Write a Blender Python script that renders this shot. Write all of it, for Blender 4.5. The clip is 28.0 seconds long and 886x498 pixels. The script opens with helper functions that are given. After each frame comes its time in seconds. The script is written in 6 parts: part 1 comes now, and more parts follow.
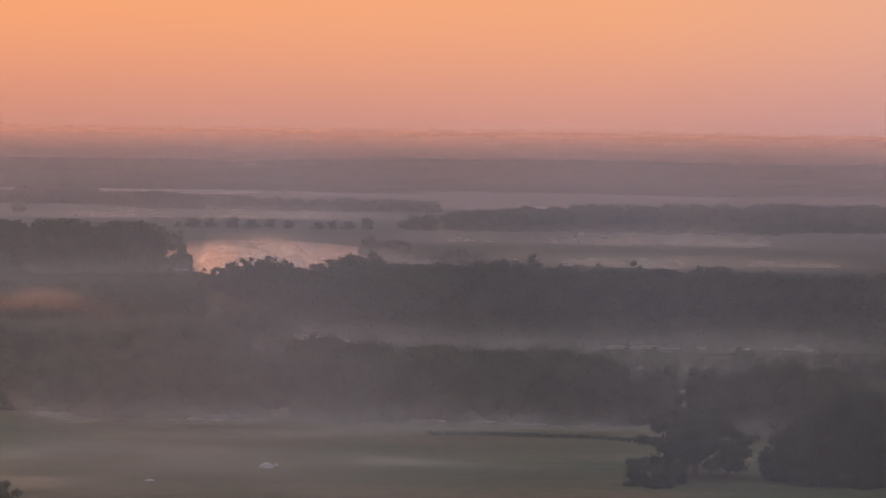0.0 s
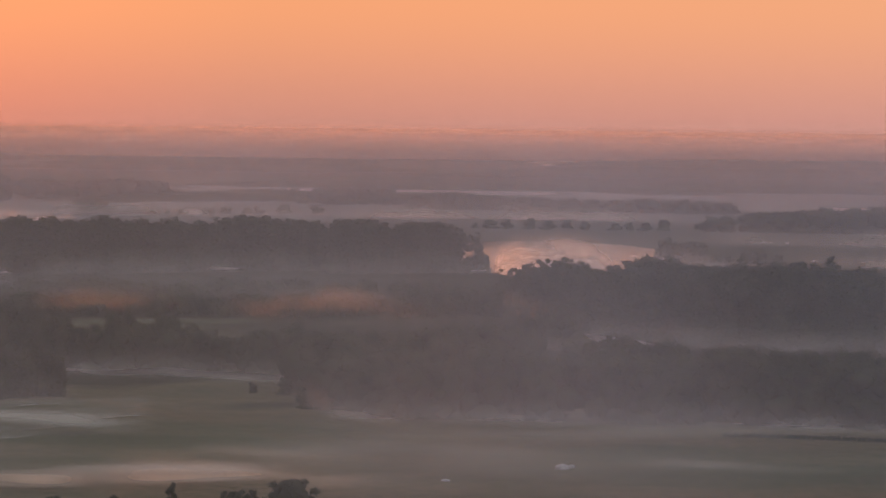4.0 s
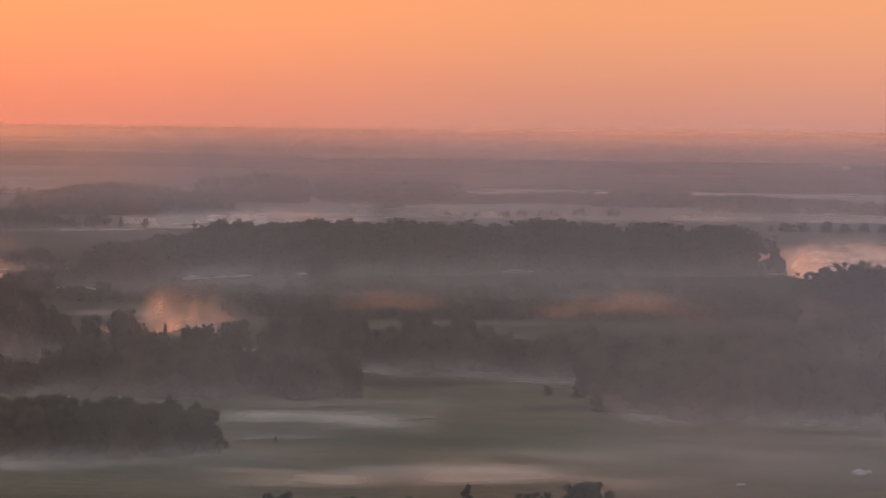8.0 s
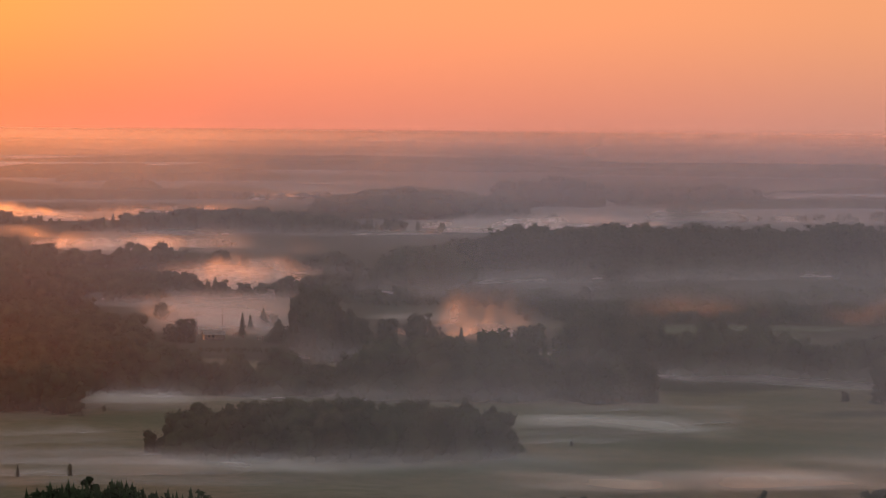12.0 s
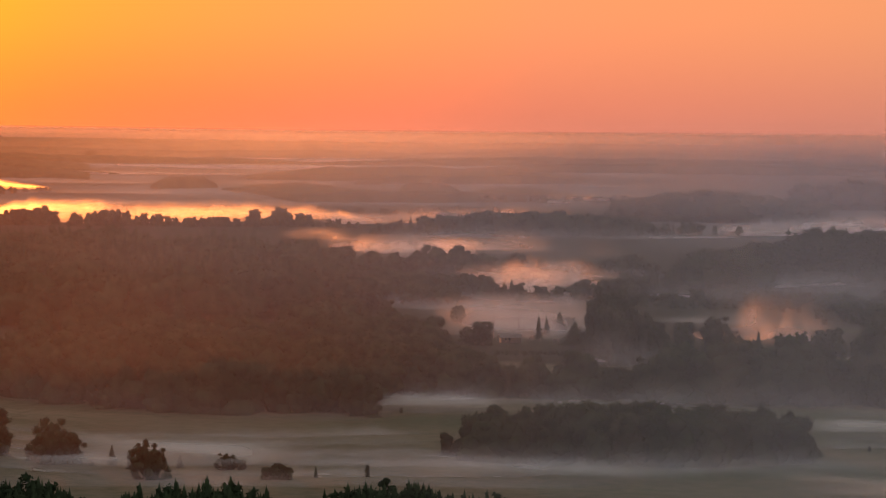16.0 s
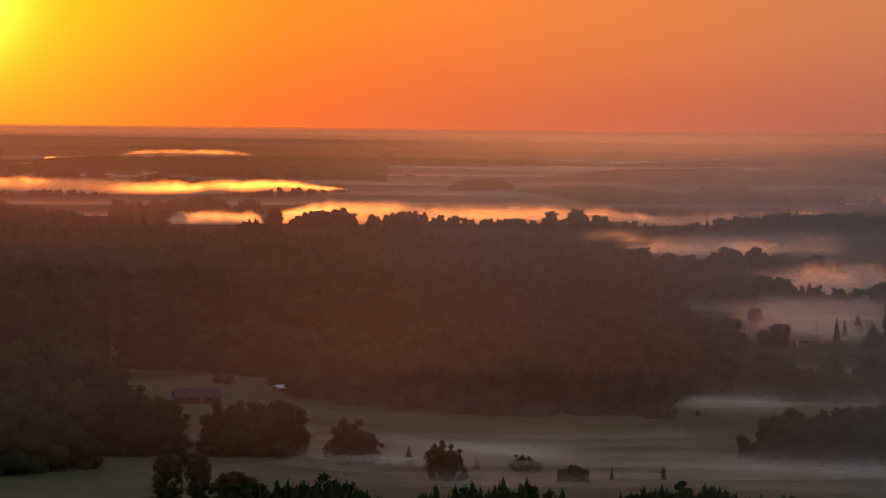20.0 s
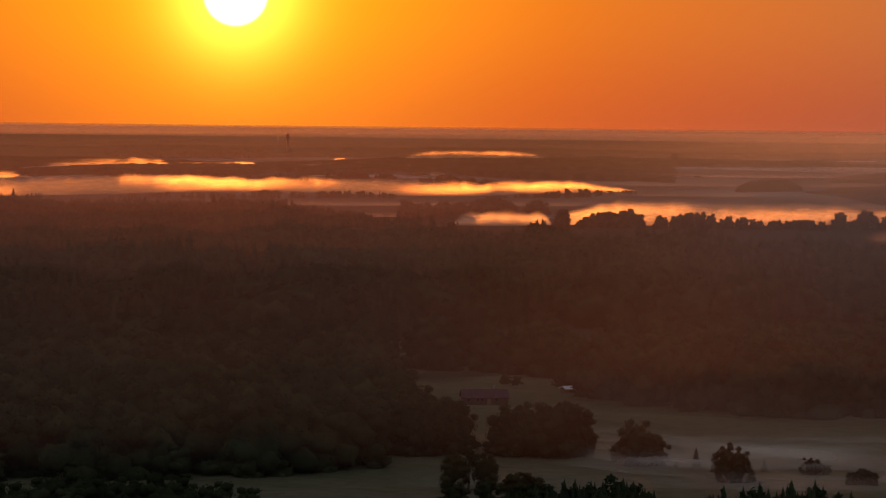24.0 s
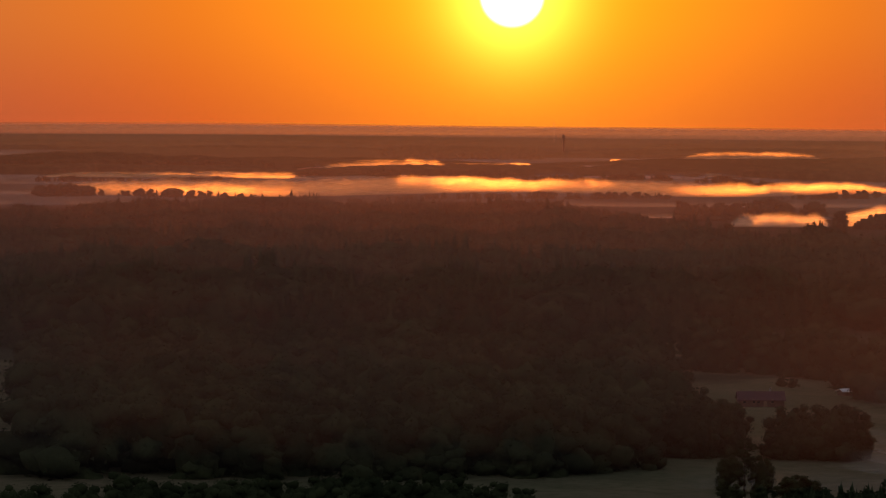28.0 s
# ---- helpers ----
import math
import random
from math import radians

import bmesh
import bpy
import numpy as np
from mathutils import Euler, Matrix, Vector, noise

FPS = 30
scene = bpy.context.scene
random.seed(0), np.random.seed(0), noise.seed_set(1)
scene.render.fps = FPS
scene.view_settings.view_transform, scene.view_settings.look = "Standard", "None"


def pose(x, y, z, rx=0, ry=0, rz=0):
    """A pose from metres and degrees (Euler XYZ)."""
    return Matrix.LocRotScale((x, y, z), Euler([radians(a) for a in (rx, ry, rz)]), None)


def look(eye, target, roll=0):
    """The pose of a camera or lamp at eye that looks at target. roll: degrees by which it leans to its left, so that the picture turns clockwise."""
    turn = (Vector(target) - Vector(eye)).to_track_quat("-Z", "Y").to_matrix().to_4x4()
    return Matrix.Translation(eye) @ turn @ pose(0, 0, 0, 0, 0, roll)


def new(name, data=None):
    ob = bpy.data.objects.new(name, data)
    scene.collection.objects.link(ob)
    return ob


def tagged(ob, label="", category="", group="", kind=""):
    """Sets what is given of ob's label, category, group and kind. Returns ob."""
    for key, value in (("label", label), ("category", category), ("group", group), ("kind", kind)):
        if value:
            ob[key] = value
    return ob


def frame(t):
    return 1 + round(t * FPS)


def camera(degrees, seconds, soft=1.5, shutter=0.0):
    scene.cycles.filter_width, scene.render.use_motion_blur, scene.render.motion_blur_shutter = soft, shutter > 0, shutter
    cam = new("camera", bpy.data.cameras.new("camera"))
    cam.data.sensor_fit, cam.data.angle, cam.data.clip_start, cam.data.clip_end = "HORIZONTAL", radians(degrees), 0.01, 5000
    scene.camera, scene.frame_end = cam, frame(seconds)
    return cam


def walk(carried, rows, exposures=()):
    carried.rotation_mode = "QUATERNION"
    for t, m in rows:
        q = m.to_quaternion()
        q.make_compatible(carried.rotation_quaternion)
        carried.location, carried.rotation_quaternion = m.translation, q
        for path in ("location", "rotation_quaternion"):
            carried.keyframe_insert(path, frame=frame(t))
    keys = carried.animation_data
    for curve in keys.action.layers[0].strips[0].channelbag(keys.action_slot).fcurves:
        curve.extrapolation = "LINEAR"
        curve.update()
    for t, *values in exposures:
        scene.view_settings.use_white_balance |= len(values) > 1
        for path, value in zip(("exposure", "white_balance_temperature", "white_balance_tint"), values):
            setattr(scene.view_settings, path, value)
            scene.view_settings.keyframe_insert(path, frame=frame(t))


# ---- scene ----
# The camera turns where it hovers, 75 m over the meadows, from the south-east round to the rising sun.
EYE = 75.0
cam = camera(16.0, 28.0, soft=1.2)
TURNS = [
    (0.0, 0.002, -2.075, 0.776),
    (0.5, -0.675, -2.080, 0.775),
    (1.0, -1.349, -2.084, 0.773),
    (1.5, -2.025, -2.091, 0.771),
    (2.0, -2.699, -2.096, 0.767),
    (2.5, -3.371, -2.102, 0.762),
    (3.0, -4.047, -2.108, 0.758),
    (3.5, -4.717, -2.116, 0.749),
    (5.5, -7.410, -2.131, 0.740),
    (6.0, -8.087, -2.135, 0.729),
    (6.5, -8.750, -2.136, 0.714),
    (7.0, -9.417, -2.136, 0.700),
    (7.5, -10.084, -2.136, 0.687),
    (8.0, -10.751, -2.135, 0.673),
    (8.5, -11.423, -2.136, 0.660),
    (9.0, -12.095, -2.134, 0.647),
    (9.5, -12.768, -2.134, 0.635),
    (10.0, -13.441, -2.131, 0.621),
    (10.5, -14.113, -2.127, 0.606),
    (11.0, -14.784, -2.122, 0.589),
    (11.5, -15.456, -2.118, 0.570),
    (12.0, -16.127, -2.112, 0.550),
    (12.5, -16.800, -2.111, 0.527),
    (14.5, -19.489, -2.110, 0.509),
    (15.0, -20.171, -2.104, 0.494),
    (15.5, -20.841, -2.103, 0.482),
    (16.0, -21.516, -2.101, 0.472),
    (16.5, -22.190, -2.100, 0.461),
    (17.0, -22.864, -2.102, 0.449),
    (17.5, -23.538, -2.104, 0.438),
    (18.0, -24.209, -2.106, 0.424),
    (18.5, -24.881, -2.107, 0.408),
    (19.0, -25.556, -2.107, 0.390),
    (19.5, -26.230, -2.106, 0.370),
    (20.0, -26.900, -2.105, 0.351),
    (20.5, -27.572, -2.104, 0.331),
    (21.0, -28.235, -2.104, 0.312),
    (21.5, -28.908, -2.106, 0.295),
    (23.5, -31.498, -2.106, 0.279),
    (24.0, -32.124, -2.110, 0.264),
    (24.5, -32.760, -2.113, 0.253),
    (25.0, -33.391, -2.116, 0.243),
    (25.5, -34.021, -2.119, 0.235),
    (26.0, -34.652, -2.121, 0.231),
    (26.5, -35.278, -2.122, 0.227),
    (27.0, -35.900, -2.120, 0.225),
    (27.5, -36.522, -2.117, 0.223),
    (28.0, -37.134, -2.112, 0.220),
]
walk(cam, [(t, pose(0, 0, EYE, 90 + pitch, 0, -yaw) @ pose(0, 0, 0, 0, 0, roll)) for t, yaw, pitch, roll in TURNS],
     exposures=[(0, 0.98), (13, 0.95), (16, 0.82), (17, 0.73), (18.5, 0.36), (20, 0.07), (21.5, -0.22), (24, -0.45), (28, -0.45)])
scene.cycles.transparent_max_bounces = 64

# ---- light ----
SUN_AZ, SUN_EL = -35.9, 2.5


def bearing(az, r, z=0.0):
    """A place r metres from the camera's foot, az degrees clockwise from +y."""
    a = radians(az)
    return Vector((r * math.sin(a), r * math.cos(a), z))


SUN_DIR = bearing(SUN_AZ, math.cos(radians(SUN_EL)), math.sin(radians(SUN_EL)))


class Tree:
    """A short way to wire shader nodes."""

    def __init__(self, tree):
        self.t = tree
        tree.nodes.clear()

    def n(self, kind, props=None, **inputs):
        node = self.t.nodes.new(kind)
        self.choose(node, **(props or {}))
        for k, v in inputs.items():
            key = int(k[1:]) if k[0] == "i" and k[1:].isdigit() else k.replace("_", " ")
            self.put(node.inputs[key], v)
        return node

    def choose(self, node, operation="", interpolation_type="", data_type="", blend_type="", sky=None):
        if operation:
            node.operation = operation
        if interpolation_type:
            node.interpolation_type = interpolation_type
        if data_type:
            node.data_type = data_type
        if blend_type:
            node.blend_type = blend_type
        if sky:
            node.sky_type, node.sun_disc = "NISHITA", False
            node.sun_elevation, node.sun_rotation, node.dust_density, node.air_density = sky

    def put(self, socket, v):
        if isinstance(v, bpy.types.Node):
            v = v.outputs[0]
        if isinstance(v, bpy.types.NodeSocket):
            self.t.links.new(v, socket)
        else:
            socket.default_value = v

    def math(self, op, a, b=0.0, c=0.0):
        return self.n("ShaderNodeMath", {"operation": op}, i0=a, i1=b, i2=c)

    def vmath(self, op, a, b=(0, 0, 0)):
        return self.n("ShaderNodeVectorMath", {"operation": op}, i0=a, i1=b)

    def span(self, v, a, b, lo=0.0, hi=1.0, smooth=True):
        return self.n("ShaderNodeMapRange", {"interpolation_type": "SMOOTHSTEP" if smooth else "LINEAR"}, i0=v, i1=a, i2=b, i3=lo, i4=hi)

    def mix(self, fac, a, b, blend="MIX"):
        node = self.n("ShaderNodeMix", {"data_type": "RGBA", "blend_type": blend})
        for socket, v in ((node.inputs[0], fac), (node.inputs[6], a), (node.inputs[7], b)):
            self.put(socket, v)
        return node.outputs[2]

    def noise(self, vector, scale, detail=4.0, rough=0.55):
        return self.n("ShaderNodeTexNoise", None, Vector=vector, Scale=scale, Detail=detail, Roughness=rough)

    def ramp(self, fac, stops):
        node = self.n("ShaderNodeValToRGB", None, Fac=fac)
        e = node.color_ramp.elements
        while len(e) < len(stops):
            e.new(0.5)
        for el, (p, col) in zip(e, stops):
            el.position, el.color = p, (*col, 1)
        return node


def build_sky():
    world = bpy.data.worlds.new("dawn_sky")
    world.use_nodes = True
    scene.world = world
    g = Tree(world.node_tree)
    way = g.vmath("NORMALIZE", g.n("ShaderNodeTexCoord").outputs["Generated"])
    height = g.n("ShaderNodeSeparateXYZ", None, Vector=way).outputs["Z"]
    # degrees from the sun
    dot = g.vmath("DOT_PRODUCT", way, tuple(SUN_DIR)).outputs["Value"]
    off = g.math("MULTIPLY", g.math("ARCCOSINE", g.math("MINIMUM", dot, 1.0)), 180 / math.pi)
    far = g.math("DIVIDE", off, 60.0)
    low = g.ramp(far, [(0.0, (1.02, 0.18, 0.018)), (0.10, (0.92, 0.145, 0.026)), (0.27, (0.50, 0.138, 0.078)), (0.45, (0.352, 0.147, 0.104)), (0.65, (0.345, 0.160, 0.127)), (1.0, (0.21, 0.16, 0.20))])
    high = g.ramp(far, [(0.0, (1.4, 0.38, 0.012)), (0.10, (1.12, 0.25, 0.020)), (0.27, (0.62, 0.203, 0.080)), (0.45, (0.48, 0.194, 0.090)), (0.65, (0.455, 0.204, 0.108)), (1.0, (0.28, 0.21, 0.23))])
    up = g.span(height, 0.0, 0.045)
    band = g.mix(up, low.outputs[0], high.outputs[0])
    # the glow round the sun in the haze
    def bell(width, power=2.0):
        return g.math("EXPONENT", g.math("MULTIPLY", g.math("POWER", g.math("DIVIDE", off, width), power), -1.0))
    wide = g.n("ShaderNodeVectorMath", {"operation": "SCALE"}, i0=(1.1, 0.40, 0.0), Scale=bell(3.4, 1.5))
    mid = g.n("ShaderNodeVectorMath", {"operation": "SCALE"}, i0=(2.0, 2.0, 0.22), Scale=bell(0.95, 1.7))
    disc = g.n("ShaderNodeVectorMath", {"operation": "SCALE"}, i0=(9.0, 8.0, 6.0), Scale=g.span(off, 0.62, 0.42))
    aureole = g.vmath("ADD", g.vmath("ADD", wide, mid), disc)
    near_sky = g.vmath("ADD", band, aureole)
    # above the view the haze thins into a pale morning sky
    real = g.n("ShaderNodeTexSky", {"sky": (radians(2.2), radians(SUN_AZ), 3.0, 1.2)})
    real = g.n("ShaderNodeVectorMath", {"operation": "SCALE"}, i0=real, Scale=0.16)
    pale = g.vmath("ADD", real, (0.134, 0.139, 0.176))
    sky = g.mix(g.span(height, 0.06, 0.42), near_sky, pale)
    back = g.n("ShaderNodeBackground", None, Color=sky, Strength=1.0)
    g.n("ShaderNodeOutputWorld", None, Surface=back)


build_sky()
sun = new("sun", bpy.data.lights.new("sun", "SUN"))
sun.data.energy, sun.data.angle, sun.data.color = 1.9, radians(0.6), (1.0, 0.30, 0.06)
# the land slopes up by 1.6 degrees towards the rim, and the light comes in as far above it
sun.matrix_world = look(bearing(SUN_AZ, 100, 100 * math.tan(radians(4.6))), (0, 0, 0))


# ---- materials ----
def material(name):
    m = bpy.data.materials.new(name)
    m.use_nodes = True
    return m, Tree(m.node_tree)


def finish(g, colour, rough=0.9, bump=None, spec=0.2):
    b = g.n("ShaderNodeBsdfPrincipled", None, Base_Color=colour, Roughness=rough)
    b.inputs["Specular IOR Level"].default_value = spec
    if bump:
        g.put(b.inputs["Normal"], bump)
    g.n("ShaderNodeOutputMaterial", None, Surface=b)


def foliage(name, dark, light, scale=0.09):
    m, g = material(name)
    geo = g.n("ShaderNodeNewGeometry")
    stand = g.noise(geo.outputs["Position"], scale, 2.0).outputs[0]
    leaf = geo.outputs["Random Per Island"]
    f = g.math("ADD", g.math("MULTIPLY", g.span(stand, 0.3, 0.7), 0.8), g.math("MULTIPLY", leaf, 0.2))
    colour = g.mix(f, (*dark, 1), (*light, 1))
    tuft = g.noise(geo.outputs["Position"], 0.9, 4.0, 0.7).outputs[0]
    colour = g.mix(g.span(tuft, 0.35, 0.7, 0.0, 0.3), colour, (*(c * 0.4 for c in dark), 1))
    bump = g.n("ShaderNodeBump", None, Strength=0.2, Distance=0.5, Height=tuft)
    # a crown of many leaves takes light from all of its upper side
    soft = g.vmath("NORMALIZE", g.vmath("ADD", g.vmath("MULTIPLY", bump, (0.45, 0.45, 0.45)), (0.0, 0.0, 0.55)))
    b = g.n("ShaderNodeBsdfDiffuse", None, Color=colour, Roughness=0.9, Normal=soft)
    g.n("ShaderNodeOutputMaterial", None, Surface=b)
    return m


LEAVES = foliage("broad_leaves", (0.027, 0.033, 0.016), (0.056, 0.066, 0.029))
PINE = foliage("pine_needles", (0.024, 0.033, 0.016), (0.052, 0.064, 0.028))


def meadow_material():
    m, g = material("meadow_grass")
    p = g.n("ShaderNodeNewGeometry").outputs["Position"]
    large, small = g.noise(p, 0.006, 4.0), g.noise(p, 0.25, 5.0, 0.65)
    stretched = g.n("ShaderNodeMapping", None, Vector=p, Rotation=(0, 0, 0.35), Scale=(0.004, 0.022, 1))
    strip = g.noise(stretched, 1.0, 3.0)
    c = g.mix(g.span(large.outputs[0], 0.38, 0.62), (0.096, 0.100, 0.055, 1), (0.170, 0.130, 0.080, 1))
    c = g.mix(g.span(strip.outputs[0], 0.42, 0.78), c, (0.18, 0.15, 0.092, 1))
    c = g.mix(g.span(small.outputs[0], 0.35, 0.75, 0.0, 0.45), c, (0.045, 0.06, 0.022, 1))
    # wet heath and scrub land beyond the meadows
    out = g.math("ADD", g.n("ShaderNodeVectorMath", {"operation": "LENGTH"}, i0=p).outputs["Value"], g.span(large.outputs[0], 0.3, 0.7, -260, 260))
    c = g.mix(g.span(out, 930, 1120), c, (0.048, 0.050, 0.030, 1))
    bump = g.n("ShaderNodeBump", None, Strength=0.6, Distance=0.4, Height=small)
    finish(g, c, 0.95, bump, 0.0)
    return m


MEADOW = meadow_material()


def bark_material():
    m, g = material("bark")
    p = g.n("ShaderNodeTexCoord").outputs["Object"]
    n = g.noise(g.n("ShaderNodeMapping", None, Vector=p, Scale=(30, 30, 6)), 1.0, 4.0)
    finish(g, g.mix(n.outputs[0], (0.05, 0.035, 0.025, 1), (0.16, 0.12, 0.09, 1)), 0.95, g.n("ShaderNodeBump", None, Strength=0.7, Distance=0.01, Height=n.outputs[0]))
    return m


def mist_material(name, density, colour=(0.79, 0.79, 0.81), scale=0.01, lo=0.35, hi=0.65, least=0.2, foot=0.0, fade=(0.35, 1.0), glow=0.35, ends=0.12, flat=False, warp=0.5, rounded=False, tall=2.6, onward=0.5, blur=0.85):
    """Drifting water droplets: they scatter the light that falls on them forwards and back."""
    m, g = material(name)
    co = g.n("ShaderNodeTexCoord")
    gen = g.n("ShaderNodeSeparateXYZ", None, Vector=g.n("ShaderNodeUVMap"))
    u, v = gen.outputs[0], gen.outputs[1]
    at = g.n("ShaderNodeMapping", None, Vector=co.outputs["Object"], Rotation=(0, 0, 0.6), Scale=(scale, scale * 1.3 if flat else scale, scale * tall))
    puff = g.span(g.noise(at, 1.0, 1.5 if flat else 5.0, 0.5 if flat else 0.6).outputs[0], lo, hi, least, 1.0)
    fold = g.math("MULTIPLY", g.math("SUBTRACT", g.noise(at, 0.6, 3.0).outputs[0], 0.5), warp)
    vv = g.math("ADD", v, fold)
    rise = g.math("MULTIPLY", g.span(vv, fade[0], fade[1], 1.0, 0.0), g.span(v, 0.85, 1.0, 1.0, 0.0))
    side = g.math("MULTIPLY", g.span(u, 0.0, ends), g.span(u, 1.0 - ends, 1.0, 1.0, 0.0))
    a = g.math("MULTIPLY", g.math("MULTIPLY", puff, rise), g.math("MULTIPLY", side, density))
    if rounded:
        # thins out towards the rim of a long, low dome
        across = g.math("POWER", g.math("MULTIPLY_ADD", u, 2.0, -1.0), 2.0)
        up = g.math("POWER", g.math("MAXIMUM", vv, 0.0), 2.0)
        a = g.math("MULTIPLY", a, g.span(g.math("ADD", across, up), 0.05, 1.0, 1.0, 0.0))
    if flat:
        a = g.math("MULTIPLY", g.math("MULTIPLY", a, g.span(vv, 0.05, 0.4)), g.span(v, 0.0, 0.12))
    if foot:
        a = g.math("MULTIPLY", a, g.span(v, 0.0, foot))
    # droplets send most of the light on, close to its old way
    through_light = g.n("ShaderNodeMixShader", None, Fac=onward, i1=g.n("ShaderNodeBsdfTranslucent", None, Color=(*colour, 1)),
                        i2=g.n("ShaderNodeBsdfRefraction", None, Color=(*colour, 1), Roughness=blur, IOR=1.35))
    body = g.n("ShaderNodeMixShader", None, Fac=glow, i1=g.n("ShaderNodeBsdfDiffuse", None, Color=(*colour, 1)), i2=through_light)
    g.n("ShaderNodeOutputMaterial", None, Surface=g.n("ShaderNodeMixShader", None, Fac=a, i1=g.n("ShaderNodeBsdfTransparent"), i2=body))
    return m


# ---- the land ----
NEAR, RIM = 2300.0, 4900.0


def lie(r):
    """The land lies level for 2.3 km and then rises evenly to the rim of the valley, up to the height of the eye."""
    if r <= NEAR:
        return r, 0.0
    d = RIM * r / (r + RIM - NEAR)
    return d, EYE * (1 - d / r)


def rim_rise(az, r):
    """Towards the sunrise the rim of the valley is a low ridge."""
    return 9.5 * np.clip((-23 - az) / 18, 0, 1) * np.clip((r - 9000) / 13000, 0, 1)


def spot(az, r):
    d, z = lie(r)
    return bearing(az, d, z + float(rim_rise(az, r))), d / r


def quick_mesh(name, verts, faces):
    """A mesh from arrays of points and of triangles or quads."""
    verts, faces = np.asarray(verts, np.float32), np.asarray(faces, np.int32)
    me = bpy.data.meshes.new(name)
    me.vertices.add(len(verts))
    me.vertices.foreach_set("co", verts.ravel())
    k = faces.shape[1]
    me.loops.add(faces.size)
    me.loops.foreach_set("vertex_index", faces.ravel())
    me.polygons.add(len(faces))
    me.polygons.foreach_set("loop_start", np.arange(0, faces.size, k, dtype=np.int32))
    me.polygons.foreach_set("use_smooth", np.ones(len(faces), bool))
    me.update(calc_edges=True)
    return me


def build_ground():
    rings = [0, 60, 150, 300, 450, 550, 650, 750, 850, 1000, 1200, 1500, 1800, 2200, 2500, 2700, 3000, 3400, 4000, 5000, 6500, 8000, 9500, 12000, 16000, 24000, 45000, 120000]
    n = 240
    verts, faces = [], []
    for r in rings:
        for i in range(n):
            az = 360 * i / n
            p, _ = spot(az, max(r, 0.5))
            verts.append(p)
    for k in range(len(rings) - 1):
        for i in range(n):
            j = (i + 1) % n
            faces.append((k * n + j, k * n + i, (k + 1) * n + i, (k + 1) * n + j))
    me = quick_mesh("ground", [tuple(v) for v in verts], faces)
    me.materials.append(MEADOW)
    tagged(new("ground", me), "damp green and straw-coloured meadow land", "ground", kind="structure")


build_ground()


# ---- trees ----
RNG = np.random.default_rng(7)


def ball(n=1):
    bm = bmesh.new()
    bmesh.ops.create_icosphere(bm, subdivisions=n, radius=1.0)
    v = np.array([x.co for x in bm.verts])
    f = np.array([[q.index for q in x.verts] for x in bm.faces])
    bm.free()
    return v, f


BALL, ROUND = ball(1), ball(2)


def tris(centres, size, rng, flat=0.0):
    """A triangle of leaves round every centre, turned at random."""
    n = len(centres)
    a = rng.normal(size=(n, 3, 3))
    a[:, :, 2] *= 1 - flat
    a -= a.mean(1, keepdims=True)
    a /= np.linalg.norm(a, axis=2, keepdims=True) + 1e-6
    s = np.asarray(size).reshape(-1, 1, 1) * rng.uniform(0.6, 1.3, (n, 1, 1))
    return (centres[:, None] + a * s).reshape(-1, 3), np.arange(3 * n).reshape(-1, 3)


def join(*parts):
    vs, fs, k = [], [], 0
    for v, f in parts:
        vs.append(v)
        fs.append(np.asarray(f) + k)
        k += len(v)
    return np.concatenate(vs), np.concatenate(fs)


def crown_broad(rng, leaves, size, lumps=14, low=0.06, core=None):
    """A crown of height 1 and width about 0.85: an uneven egg of many small boughs thick with leaves."""
    parts, core = [], core or BALL
    heart = np.array([0.0, 0.0, 0.5 + low / 2])
    parts.append((core[0] * (0.25, 0.25, 0.42) * rng.uniform(0.85, 1.1, (len(core[0]), 1)) + heart, core[1]))
    bulge = rng.uniform(0.65, 1.2, 6)
    k = max(3, leaves // lumps)
    for i in range(lumps):
        h = low + (0.93 - low) * (i + 0.5) / lumps
        a = i * 2.39996 + rng.uniform(-0.5, 0.5)
        u = (h - low) / (1 - low)
        belly = math.sqrt(max(0.02, 1 - ((u - 0.36) / 0.68) ** 2)) * bulge[int(a / 1.0472) % 6]
        rad = 0.74 / math.sqrt(lumps) * rng.uniform(0.65, 1.2) * (0.5 + 0.55 * belly) * (1.2 - 0.45 * max(u, 0.0))
        reach = max(0.0, 0.50 * belly - rad * 0.8) * rng.uniform(0.5, 1.12)
        c = np.array([math.cos(a) * reach, math.sin(a) * reach, min(h + rng.uniform(-0.05, 0.05), 1.02 - rad)])
        parts.append((core[0] * rad * (0.88, 0.88, 0.74) * rng.uniform(0.68, 1.2, (len(core[0]), 1)) + c, core[1]))
        d = rng.normal(size=(k, 3))
        d /= np.linalg.norm(d, axis=1, keepdims=True)
        parts.append(tris(c + d * rad * (1, 1, 0.88) * rng.uniform(0.75, 1.17, (k, 1)), size, rng))
    return join(*parts)


def crown_birch(rng, leaves, size):
    """A young tree: slim, with a pointed top."""
    v, f = crown_broad(rng, leaves, size, 9, -0.06)
    z = np.clip(v[:, 2:], 0, 1)
    return np.concatenate([v[:, :2] * (0.72 - 0.38 * z ** 1.6), v[:, 2:]], 1), f


def crown_oak(rng, leaves, size):
    """A broad old tree: a wide, lobed dome on a short bole."""
    v, f = crown_broad(rng, leaves, size, 64, 0.12)
    z = np.clip(v[:, 2:], 0, 1)
    return np.concatenate([v[:, :2] * (0.95 + 0.4 * z), v[:, 2:] * 0.97], 1), f


